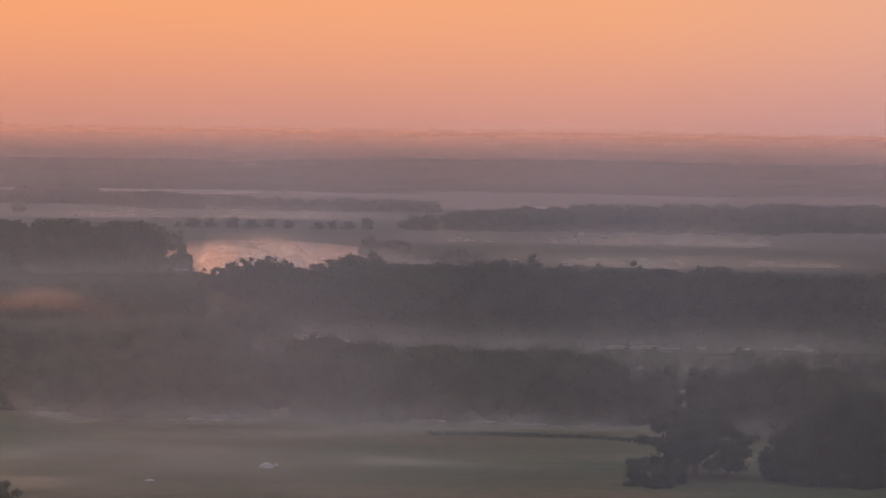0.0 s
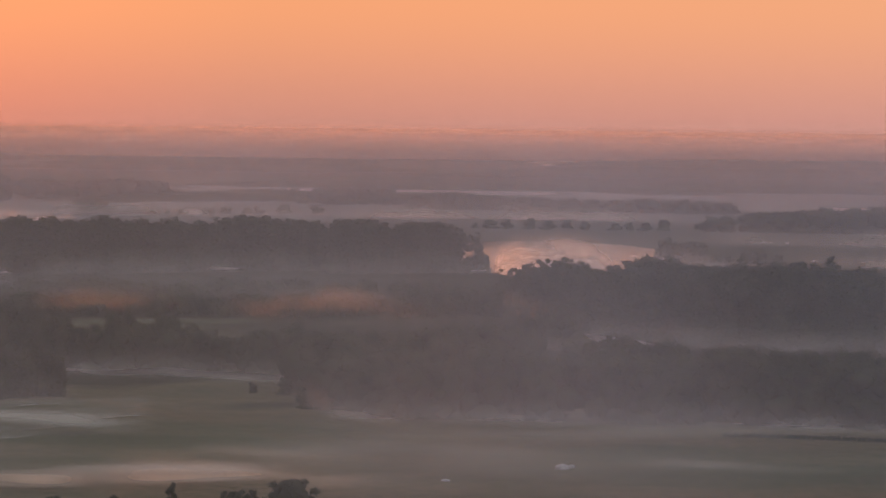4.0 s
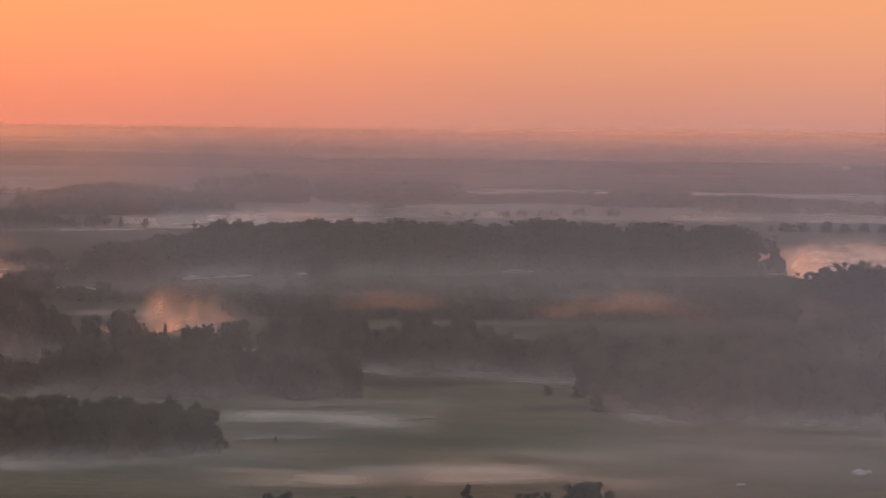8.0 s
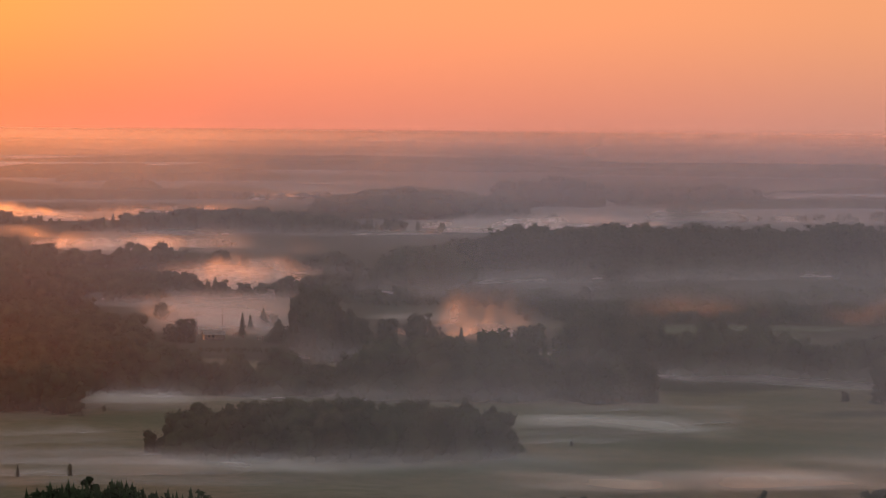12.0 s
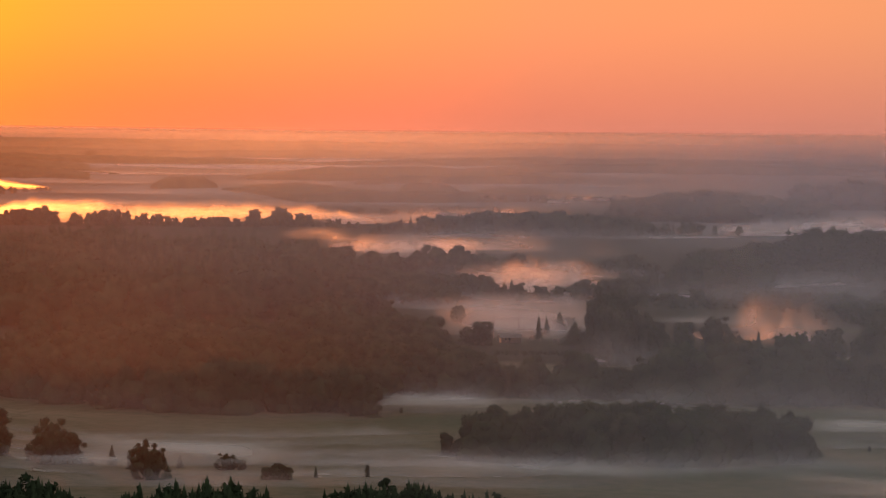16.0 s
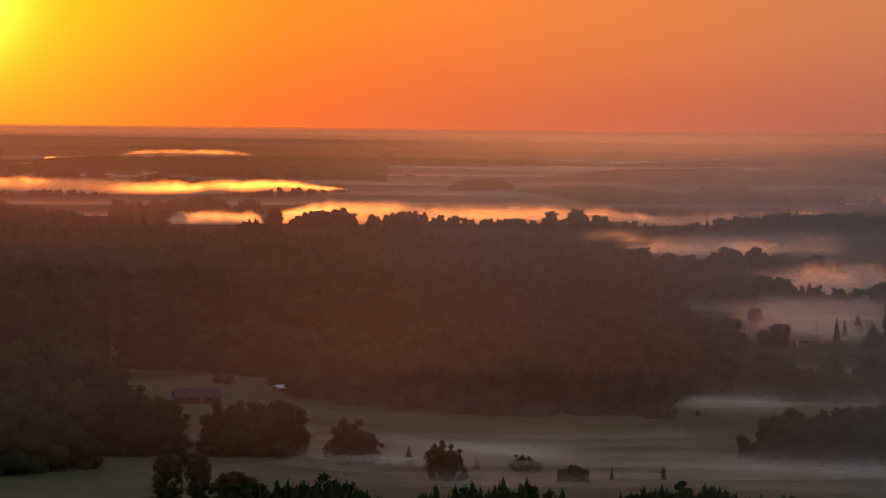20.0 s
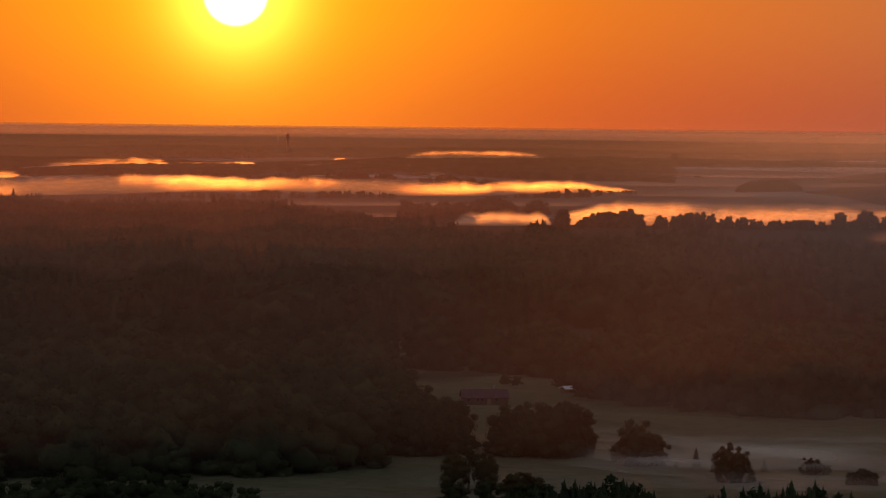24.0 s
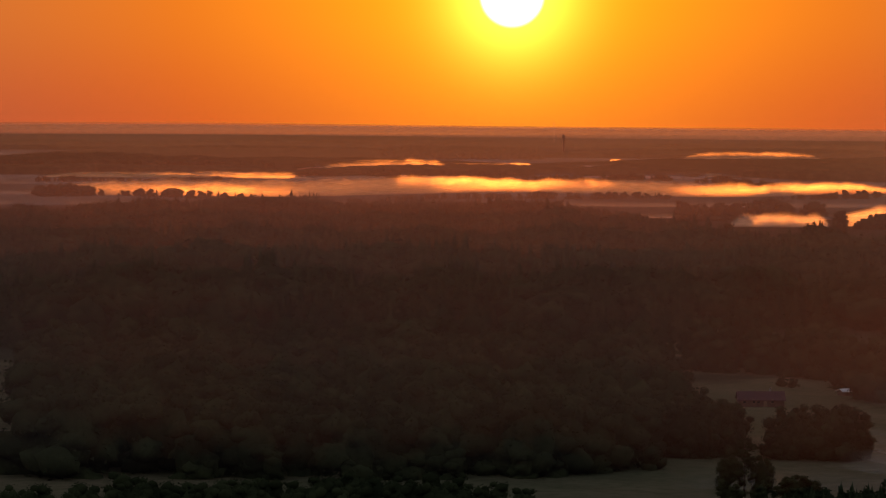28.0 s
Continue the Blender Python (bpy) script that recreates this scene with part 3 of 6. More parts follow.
woods("pine_forest", "wide dark forest below the sunrise", ('spruce', 'mid', 'spruce'), [(-38.91, 1098, 2704, 20), (-36.93, 1094, 2714, 20), (-34.92, 1091, 2570, 20), (-33.91, 1091, 2378, 20), (-32.9, 1090, 2011, 20), (-31.88, 1192, 1892, 20), (-30.86, 1210, 1873, 20), (-29.83, 1229, 1856, 20), (-27.78, 1147, 1812, 20), (-26.75, 1175, 1746, 20), (-25.73, 1191, 1773, 20), (-24.7, 1228, 1713, 19), (-23.67, 1301, 1634, 18), (-23.16, 1389, 1581, 16), (-22.94, 1573, 1581, 10)], 12.5, PINE)
woods("mixed_wood", "hazy trees below the forest's end", ('broad', 'mid'), [(-22.94, 1390, 1583, 10), (-22.14, 1371, 1532, 9), (-21.22, 1375, 1453, 8)], 8.0, LEAVES)
woods("pine_forest", "wide dark forest below the sunrise", ('spruce', 'mid', 'spruce'), [(-45.74, 1095, 2435, 19), (-44.13, 1093, 2394, 20), (-43.11, 1092, 2551, 21), (-41.07, 1091, 2604, 21), (-38.82, 1091, 2618, 21)], 14, PINE)
woods("mixed_wood", "dark broadleaf wood before the sunrise", ('broad',), [(-44.6, 686, 1017, 16), (-42.41, 680, 1013, 16), (-40.39, 678, 1023, 16), (-38.36, 674, 994, 16), (-36.93, 674, 965, 16), (-35.29, 678, 967, 15), (-33.85, 695, 955, 15), (-33.23, 719, 931, 14), (-32.84, 731, 867, 12)], 10.7, LEAVES)
woods("mixed_wood", "dark thicket behind the farm clearing", ('mid', 'bush'), [(-33.03, 1053, 1075, 10), (-31.18, 1055, 1078, 10), (-28.62, 1056, 1085, 10)], 9, LEAVES)
woods("mixed_wood", "dark wood behind the farm clearing", ('broad',), [(-32.84, 993, 1029, 15), (-31.69, 985, 1031, 15), (-30.56, 977, 1034, 15), (-29.64, 923, 1036, 15)], 10.4, LEAVES)
woods("near_pines", "young pines in front of the meadow", ('young', 'young', 'sapling'), [(-30.97, 517, 560, 12), (-29.66, 516, 565, 12), (-28.54, 515, 564, 12.5), (-28.16, 515, 559, 11), (-27.97, 515, 562, 10)], 2.1, PINE)
woods("near_pines", "young pines in front of the meadow", ('young', 'young', 'sapling'), [(-27.42, 515, 561, 11), (-27.01, 515, 564, 12), (-25.99, 515, 562, 12.5), (-25.17, 515, 561, 12), (-24.64, 515, 563, 10)], 2.1, PINE)
woods("near_pines", "young pines in front of the meadow", ('young', 'young', 'sapling'), [(-23.67, 515, 560, 11), (-23.12, 515, 562, 12), (-22.09, 516, 564, 12), (-21.27, 516, 565, 11), (-20.45, 517, 564, 10)], 2.1, PINE)
woods("near_pines", "dense low boughs of young pines", ('bush',), [(-30.97, 517, 560, 8.9), (-29.66, 516, 565, 8.9), (-28.54, 515, 564, 9.2), (-28.16, 515, 559, 8.1), (-27.97, 515, 562, 7.4)], 5, PINE)
woods("near_pines", "dense low boughs of young pines", ('bush',), [(-27.42, 515, 561, 8.1), (-27.01, 515, 564, 8.9), (-25.99, 515, 562, 9.2), (-25.17, 515, 561, 8.9), (-24.64, 515, 563, 7.4)], 5, PINE)
woods("near_pines", "dense low boughs of young pines", ('bush',), [(-23.67, 515, 560, 8.1), (-23.12, 515, 562, 8.9), (-22.09, 516, 564, 8.9), (-21.27, 516, 565, 8.1), (-20.45, 517, 564, 7.4)], 5, PINE)
woods("misty_trees", "dark rounded trees against lit mist", ('broad',), [(-29.75, 2501, 2511, 6), (-29.42, 2503, 2533, 10), (-29.22, 2504, 2561, 13), (-28.96, 2506, 2567, 12), (-28.71, 2508, 2562, 14), (-28.44, 2510, 2521, 6)], 8.5, LEAVES)
woods("misty_trees", "dark rounded trees against lit mist", ('broad',), [(-28.31, 2481, 2489, 8), (-28.14, 2483, 2501, 12), (-27.58, 2487, 2503, 13), (-26.86, 2493, 2518, 11), (-26.24, 2484, 2498, 9), (-25.52, 2476, 2509, 8), (-24.85, 2468, 2479, 5)], 8.5, LEAVES)
woods("misty_trees", "dark rounded trees against lit mist", ('broad',), [(-24.8, 2513, 2525, 6), (-24.6, 2516, 2544, 11), (-24.08, 2521, 2547, 12), (-23.98, 2522, 2538, 5)], 8.5, LEAVES)
woods("misty_trees", "low trees against lit mist", ('broad',), [(-23.88, 2494, 2506, 5), (-23.47, 2483, 2504, 7), (-23.01, 2474, 2485, 5)], 8.5, LEAVES)
woods("far_woods", "low dark wood far off", ('speck',), [(-45.14, 6257, 6858, 22), (-44.13, 6186, 7834, 26), (-43.11, 6119, 7627, 25), (-41.59, 6156, 7030, 22), (-40.26, 6192, 6410, 18)], 18, PINE)
woods("far_woods", "wooded hill far off", ('speck',), [(-38.2, 8921, 11812, 18), (-37.59, 8776, 14284, 22), (-36.46, 8855, 15049, 23), (-35.94, 8892, 13898, 20), (-35.33, 8939, 11409, 14)], 24, PINE)
woods("far_woods", "wooded hill far off", ('speck',), [(-33.69, 11600, 12047, 12), (-32.87, 11700, 13244, 16), (-31.85, 11800, 13806, 17), (-31.44, 11800, 12400, 11)], 24, PINE)
woods("far_woods", "dark tree row between two mist bands", ('mid', 'far', 'spruce'), [(-44.51, 4663, 4671, 9.9), (-43.9, 4668, 4676, 10.8), (-43.15, 4675, 4683, 8.3), (-42.39, 4735, 4743, 5.9), (-41.47, 4800, 4808, 8.6), (-40.86, 4809, 4817, 6.9)], 6, PINE)
woods("far_woods", "dark round tree clump above lit mist", ('mid', 'far', 'spruce'), [(-39.79, 5313, 5321, 7.6), (-39.54, 5318, 5326, 15.2), (-39.38, 5321, 5329, 16.2), (-39.13, 5395, 5403, 12.5)], 5, PINE)
woods("far_woods", "dark wooded island in lit mist", ('mid', 'far', 'spruce'), [(-39.02, 5849, 5857, 7.3), (-38.87, 5618, 5626, 14.1), (-38.2, 5347, 5355, 16.5), (-38.05, 5090, 5098, 17.1), (-37.28, 5509, 5517, 11.5), (-36.46, 5253, 5261, 15.4), (-35.91, 5075, 5083, 15.6), (-35.64, 4684, 4692, 15.7)], 8, PINE)
woods("far_woods", "dark wooded island in lit mist", ('mid', 'far', 'spruce'), [(-35.48, 4794, 4802, 12.1), (-34.92, 4699, 4707, 15.1), (-34.51, 4505, 4513, 15.1)], 8, PINE)
woods("far_woods", "dark tree row above lit mist", ('mid', 'far', 'spruce'), [(-34.41, 5051, 5059, 9.9), (-33.69, 5070, 5078, 14.2), (-33.07, 4966, 4974, 11.1), (-32.66, 4862, 4870, 8.8)], 8, PINE)
woods("far_woods", "rounded dark trees among lit mist", ('mid', 'far', 'spruce'), [(-32.56, 4701, 4709, 10.5), (-32.2, 4606, 4614, 14.1), (-31.84, 4468, 4476, 16.2), (-31.49, 4207, 4215, 17.0), (-31.13, 4132, 4140, 11.5), (-30.82, 4139, 4147, 8.7)], 8, PINE)
woods("far_woods", "dark tree row against lit mist", ('mid', 'far', 'spruce'), [(-31.38, 3627, 3635, 3.9), (-30.72, 3639, 3647, 5.8), (-30.21, 3648, 3656, 7.8), (-29.7, 3658, 3666, 12.4), (-29.2, 3800, 3808, 8.1), (-28.59, 3919, 3927, 4.9)], 6, PINE)
woods("far_woods", "dark trees among lit mist", ('mid', 'far', 'spruce'), [(-32.86, 2807, 2815, 15.6), (-32.56, 2718, 2726, 19.5), (-31.94, 2724, 2732, 17.1), (-31.64, 2877, 2885, 12.9), (-31.23, 3006, 3014, 17.7), (-30.72, 2888, 2896, 11.3), (-30.41, 2892, 2900, 15.0), (-30.16, 2895, 2903, 8.3)], 7, PINE)
woods("far_woods", "dark tree row at the forest's end", ('mid', 'far', 'spruce'), [(-38.2, 3539, 3547, 4.4), (-37.38, 3547, 3555, 7.6), (-36.77, 3553, 3561, 9.6), (-35.9, 3563, 3571, 8.9), (-35.23, 3571, 3579, 10.2), (-34.4, 3581, 3589, 9.6), (-33.69, 3654, 3662, 7.9), (-33.07, 3600, 3608, 7.1)], 6, PINE)
woods("far_woods", "pale tree row in lit mist", ('mid', 'far', 'spruce'), [(-44.51, 3656, 3664, 15.6), (-43.9, 3658, 3666, 16.9), (-43.7, 3658, 3666, 16.2), (-43.45, 3691, 3699, 11.8), (-43.1, 3693, 3701, 5.3), (-42.69, 3663, 3671, 9.8), (-41.88, 3573, 3581, 11.5), (-41.27, 3517, 3525, 10.0), (-40.56, 3492, 3500, 6.9)], 7, PINE)
woods("misty_trees", "dark trees against lit mist", ('broad',), [(-25.15, 2650, 2658, 7.1), (-24.84, 2637, 2645, 13.2), (-24.58, 2640, 2648, 11.4), (-24.17, 2612, 2620, 9.4), (-23.86, 2616, 2624, 6.1)], 7, LEAVES)
woods("misty_trees", "pale trees standing in lit mist", ('broad',), [(-24.33, 2899, 2907, 5.2), (-23.87, 2866, 2874, 9.2), (-23.56, 2871, 2879, 7.2), (-23.25, 2836, 2844, 5.1)], 9, LEAVES)
woods("misty_trees", "dark trees in lit mist", ('broad',), [(-22.64, 2885, 2893, 3.6), (-22.53, 2847, 2855, 6.1), (-22.41, 2849, 2857, 4.1)], 7, LEAVES)
woods("far_woods", "hazy wood before the pine ridge", ('mid', 'far'), [(-21.92, 2857, 2865, 4.1), (-21.62, 2823, 2831, 10.1), (-21.01, 2833, 2841, 10.6), (-20.8, 2837, 2845, 6.6)], 8, PINE)
woods("far_woods", "round trees in far haze", ('mid', 'far'), [(-21.11, 3081, 3089, 3.3), (-20.4, 3050, 3058, 6.0), (-20.2, 3053, 3061, 3.3)], 8, PINE)
canopy("far_woods", "broad hazy woodland under the sunrise", [(-44.91, 5810, 9787, 11), (-43.9, 5826, 10748, 11), (-42.89, 5926, 11928, 11), (-41.88, 6033, 14494, 11), (-40.86, 6145, 14668, 11), (-39.84, 6264, 14668, 11), (-38.82, 7678, 14668, 11), (-37.79, 9065, 12670, 11)], PINE)
canopy("far_woods", "long dark wood far off", [(-35.13, 6052, 6062, 12), (-33.79, 6190, 6944, 12), (-32.66, 5886, 7456, 12), (-30.62, 5099, 7141, 12), (-29.1, 4968, 7102, 12), (-27.91, 4836, 7045, 12)], PINE)
canopy("far_woods", "low dark wood among mist", [(-25.1, 4989, 5256, 12), (-23.67, 4928, 5862, 12), (-21.62, 4627, 5803, 12), (-20.1, 4687, 5453, 12), (-18.91, 4738, 5283, 12)], PINE)
canopy("far_woods", "wooded rise in pale haze", [(-26.84, 4104, 4114, 15), (-26.33, 4117, 4151, 15), (-25.72, 4174, 4184, 15), (-25.59, 4177, 4187, 15)], PINE)
canopy("far_woods", "dark wood edged with thin mist", [(-25.56, 4056, 4066, 11), (-25.2, 3877, 4061, 11), (-24.17, 3368, 4046, 11), (-22.64, 3399, 3495, 11), (-21.31, 3428, 3495, 11), (-20.4, 3507, 3861, 11), (-18.9, 3545, 3710, 11)], PINE)
canopy("far_woods", "wooded rise in pale haze", [(-22.34, 4026, 4036, 14), (-22.03, 3959, 3969, 14), (-21.62, 3897, 3907, 14), (-21.21, 3983, 3993, 14)], PINE)
canopy("far_woods", "rounded wooded rises in haze", [(-23.15, 4571, 5523, 14), (-21.62, 4627, 5910, 14), (-20.4, 4675, 5182, 14), (-18.91, 4738, 4967, 14)], PINE)
woods("misty_trees", "round misty trees before the ridge", ('broad', 'mid'), [(-22.66, 1725, 1733, 5.0), (-22.48, 1726, 1734, 9.3), (-22.29, 1727, 1735, 11.8), (-22.1, 1714, 1722, 14.8), (-21.88, 1715, 1723, 13.2), (-21.68, 1716, 1724, 8.0)], 8, LEAVES)
woods("misty_trees", "misty tree row across the valley", ('broad', 'mid'), [(-21.64, 1675, 1683, 9.0), (-21.35, 1676, 1684, 10.8), (-20.94, 1665, 1673, 12.0), (-20.47, 1668, 1676, 11.1), (-20.16, 1657, 1665, 12.5), (-19.99, 1657, 1665, 7.1)], 8, LEAVES)
woods("misty_trees", "dark tree row in valley mist", ('broad', 'mid'), [(-22.48, 1420, 1428, 9.7), (-21.96, 1413, 1421, 12.2), (-21.55, 1414, 1422, 10.7), (-21.26, 1415, 1423, 6.6), (-21.06, 1416, 1424, 11.2), (-20.87, 1417, 1425, 13.7), (-20.67, 1418, 1426, 11.2), (-20.58, 1418, 1426, 6.6)], 8, LEAVES)
woods("misty_trees", "small spruces in a row", ('spruce',), [(-20.56, 1448, 1456, 5.2), (-20.42, 1448, 1456, 6.8), (-20.25, 1449, 1457, 7.3), (-20.17, 1449, 1457, 3.6)], 6, PINE)
woods("misty_trees", "round trees by the bright mist", ('broad', 'mid'), [(-20.13, 1401, 1409, 5.5), (-19.9, 1393, 1401, 8.5), (-19.7, 1394, 1402, 10.3), (-19.51, 1394, 1402, 8.5), (-19.29, 1395, 1403, 8.0), (-19.18, 1396, 1404, 5.5)], 7, LEAVES)
woods("misty_trees", "pale trees in bright mist", ('broad', 'spruce'), [(-19.91, 1658, 1666, 8.3), (-19.75, 1646, 1654, 10.0), (-19.58, 1647, 1655, 9.5), (-19.39, 1648, 1656, 7.1)], 12, LEAVES)
woods("misty_trees", "pale trees below the pine forest", ('broad', 'mid'), [(-19.29, 1562, 1570, 12.3), (-19.09, 1552, 1560, 13.9), (-18.78, 1542, 1550, 8.3), (-18.47, 1533, 1541, 10.4), (-18.16, 1535, 1543, 8.8), (-17.85, 1537, 1545, 7.2)], 9, LEAVES)
woods("mixed_wood", "spiky edge of the broad wood", ('broad', 'spruce'), [(-22.47, 1116, 1124, 12.0), (-22.21, 1111, 1119, 13.2), (-21.9, 1106, 1114, 11.5), (-21.67, 1100, 1108, 10.3), (-21.49, 1101, 1109, 7.5)], 6, LEAVES)
woods("misty_trees", "lone round trees before the forest", ('broad',), [(-23.65, 1211, 1219, 10.4), (-23.4, 1205, 1213, 11.7), (-23.09, 1205, 1213, 10.0), (-22.96, 1213, 1221, 6.1)], 7, LEAVES)
woods("misty_trees", "trees in haze below the forest", ('broad',), [(-22.83, 1304, 1312, 8.0), (-22.62, 1296, 1304, 9.8), (-22.47, 1297, 1305, 7.5)], 7, LEAVES)
woods("thicket", "dark thicket at the meadow's near edge", ('bush',), [(-46, 598, 625, 5), (-43, 600, 628, 7), (-40, 602, 630, 7.5), (-37, 604, 632, 7), (-35.5, 606, 630, 5)], 5, LEAVES)


def far_country():
    """Wood behind wood out to the rim of the valley, each a long flat strip with an uneven roof."""
    rng = np.random.default_rng(11)
    for r, deep, h, fill in ((2900, 0.03, 9, 0.35), (3400, 0.05, 10, 0.5), (4000, 0.08, 11, 0.6), (4800, 0.10, 12, 0.7), (5800, 0.12, 13, 0.8), (7200, 0.14, 14, 0.85), (9000, 0.16, 16, 0.9), (11500, 0.2, 18, 0.9), (15000, 0.22, 21, 0.95)):
        a = -52.0
        while a < 16:
            long = rng.uniform(5.0, 14.0)
            if rng.random() < fill and not (r < 5000 and a + long > -46 and a < -19):
                b = a + np.linspace(0, 1, 7) * long
                q = r * (1 + rng.uniform(-0.06, 0.06) + 0.02 * rng.normal(size=7))
                t = h * np.array([0.35, 0.8, 1, 1.05, 1, 0.8, 0.35]) * rng.uniform(0.9, 1.1, 7)
                canopy("distant_woods", "far hazy woods, one behind the other", [(x, f, f * (1 + deep * k), z) for x, f, z, k in zip(b, q, t, (0.1, 0.6, 1, 1, 1, 0.6, 0.1))], PINE, 7)
            a += long * rng.uniform(0.65, 1.0)


FEET = [(r, h) for r, h in ((2800, 5), (3250, 6), (3800, 6), (4550, 7), (5500, 8), (6800, 9))]
far_country()


# ---- single trees ----
def with_limbs(rng, height=0.62, limbs=9, thick=0.022):
    parts = [quads_to_tris(*tube([(0, 0, -0.02), (0.01, 0.004, height * 0.4), (-0.006, 0.01, height * 0.8), (0.004, 0, height * 1.25)], [thick, thick * 0.8, thick * 0.55, thick * 0.15], 7))]
    for i in range(limbs):
        h, a = height * (0.45 + 0.7 * i / limbs), i * 2.4 + rng.uniform(-0.4, 0.4)
        reach = rng.uniform(0.16, 0.3) * (1.1 - 0.5 * i / limbs)
        c, s = math.cos(a) * reach, math.sin(a) * reach
        parts.append(quads_to_tris(*tube([(0, 0, h), (c * 0.5, s * 0.5, h + reach * 0.45), (c, s, h + reach * 0.7)], [thick * 0.4, thick * 0.25, thick * 0.08], 4)))
    return join(*parts)


def tree_meshes(kind, n, crown, trunk, mat):
    made = []
    for _ in range(n):
        c, t = quick_mesh("crown", *crown()), quick_mesh("trunk", *trunk())
        c.materials.append(mat)
        t.materials.append(BARK)
        made.append((t, c))
    return made


BARK = bark_material()
PLANTS = {
    "broad": tree_meshes("broad", 5, lambda: crown_broad(RNG, 2800, 0.021, 30, -0.02), lambda: with_limbs(RNG), LEAVES),
    "oak": tree_meshes("oak", 2, lambda: crown_oak(RNG, 3600, 0.024), lambda: with_limbs(RNG, 0.5, 12, 0.035), LEAVES),
    "pine": tree_meshes("pine", 3, lambda: crown_pine(RNG, 1300, 0.022, 0.4), lambda: with_limbs(RNG, 0.75, 10, 0.017), PINE),
    "spruce": tree_meshes("spruce", 3, lambda: crown_spruce(RNG, 700, 0.024, 13), lambda: with_limbs(RNG, 0.75, 6, 0.016), PINE),
    "bush": tree_meshes("bush", 4, lambda: crown_broad(RNG, 1200, 0.03, 16, -0.10), lambda: with_limbs(RNG, 0.45, 7, 0.02), LEAVES),
}
KINDS = {
    "broad": ("broadleaf_tree", "round-crowned dark green broadleaf tree in morning mist", "tree"),
    "oak": ("oak_tree", "broad dark oak with a lobed crown in haze", "tree"),
    "pine": ("pine_tree", "ragged dark green pine rising above the mist", "tree"),
    "spruce": ("spruce_tree", "pointed dark green spruce standing in mist", "tree"),
    "bush": ("bush", "low rounded dark green bush in wet grass", "bush"),
}


def plant(kind, az, r, height, wide=1.0, label=""):
    name, usual, category = KINDS[kind]
    p, s = spot(az, r)
    root = new(name)
    turn = (az * 7919 + r * 31) % 360
    root.matrix_world = Matrix.LocRotScale(p - Vector((0, 0, 0.05)), Euler((0, 0, radians(turn))), Vector((height * wide * s, height * wide * s, height * s)))
    trunk, crown = PLANTS[kind][int(abs(az * 100) + r) % len(PLANTS[kind])]
    for part_name, me in (("trunk", trunk), ("crown", crown)):
        ob = new(part_name, me)
        ob.parent = root
    return tagged(root, label or usual, category, group="single trees")


def grove(kinds, line, gap, label="", wide=1.0):
    """Single trees along a line of (bearing, front edge, back edge, tree height), one about every gap metres."""
    az, front, back, tall = (np.array(c) for c in zip(*line))
    rng = np.random.default_rng(int(abs(az[0]) * 100 + front[0]))
    rr = front.min()
    while rr <= back.max() + gap:
        n = max(1, int(radians(az[-1] - az[0]) * rr / gap))
        for j in range(n):
            a = az[0] + (az[-1] - az[0]) * (j + rng.uniform(0.1, 0.9)) / n
            q = rr + rng.uniform(-0.4, 0.4) * gap
            f0, f1 = np.interp(a, az, front), np.interp(a, az, back)
            if f0 - gap * 0.3 <= q <= max(f1, f0 + gap):
                plant(kinds[rng.integers(len(kinds))], round(a, 2), round(q), np.interp(a, az, tall) * rng.uniform(0.72, 1.12), wide * rng.uniform(0.85, 1.25), label)
        rr += gap


grove(('broad',), [(-13.8, 978, 987, 17), (-13.6, 972, 981, 20), (-13.09, 972, 982, 20), (-12.48, 973, 981, 18), (-12.09, 980, 988, 13)], 5.0)
grove(('broad',), [(5.18, 808, 831, 9), (5.38, 801, 821, 15), (5.69, 799, 829, 16), (6.5, 797, 839, 16), (7.11, 799, 839, 15), (7.61, 797, 845, 12)], 5.0)
grove(('broad',), [(-18.64, 1036, 1105, 18), (-18.56, 1026, 1072, 23), (-18.43, 1026, 1063, 24), (-18.29, 1026, 1066, 21), (-18.22, 1026, 1053, 16), (-17.81, 1032, 1054, 16), (-17.5, 1048, 1056, 11)], 4.0, wide=0.62)
grove(('broad',), [(-13.78, 883, 903, 8), (-13.6, 879, 887, 14), (-13.24, 878, 886, 15), (-12.63, 880, 888, 15), (-12.37, 882, 890, 11)], 4.3)
grove(('broad',), [(-23.75, 1148, 1156, 13), (-23.58, 1148, 1156, 16), (-23.27, 1149, 1157, 16), (-23.03, 1149, 1157, 12)], 4.6)
grove(('broad',), [(-32.87, 729, 771, 12), (-32.41, 731, 776, 12.5), (-31.95, 737, 772, 12), (-31.74, 744, 763, 8)], 4.3)
grove(('broad',), [(-31.18, 732, 740, 4), (-30.97, 730, 738, 10), (-30.77, 730, 738, 12), (-30.26, 731, 739, 10), (-29.9, 731, 739, 13), (-29.69, 732, 740, 10), (-29.51, 735, 743, 4)], 3.6)
plant("oak", 4.65, 700, 16.4, 1.3)
plant("bush", 3.62, 680, 6.6, 1.3)
plant("bush", 4.0, 676, 6.0, 1.4)
plant("bush", 4.36, 683, 5.3, 1.3)
plant("broad", 6.4, 697, 14.0, 1.0)
plant("broad", 6.7, 692, 16.5, 1.1)
plant("broad", 7.11, 690, 16.1, 1.0)
plant("broad", 7.61, 689, 21.0, 1.15)
plant("broad", 8.22, 694, 21.9, 1.1)
plant("broad", 6.15, 696, 9.4, 1.0)
plant("bush", 5.18, 914, 4.1, 1.2)
plant("broad", -17.13, 1087, 11.3, 1.0)
plant("broad", -16.58, 1088, 13.5, 1.15)
plant("broad", -16.27, 1089, 8.4, 1.0)
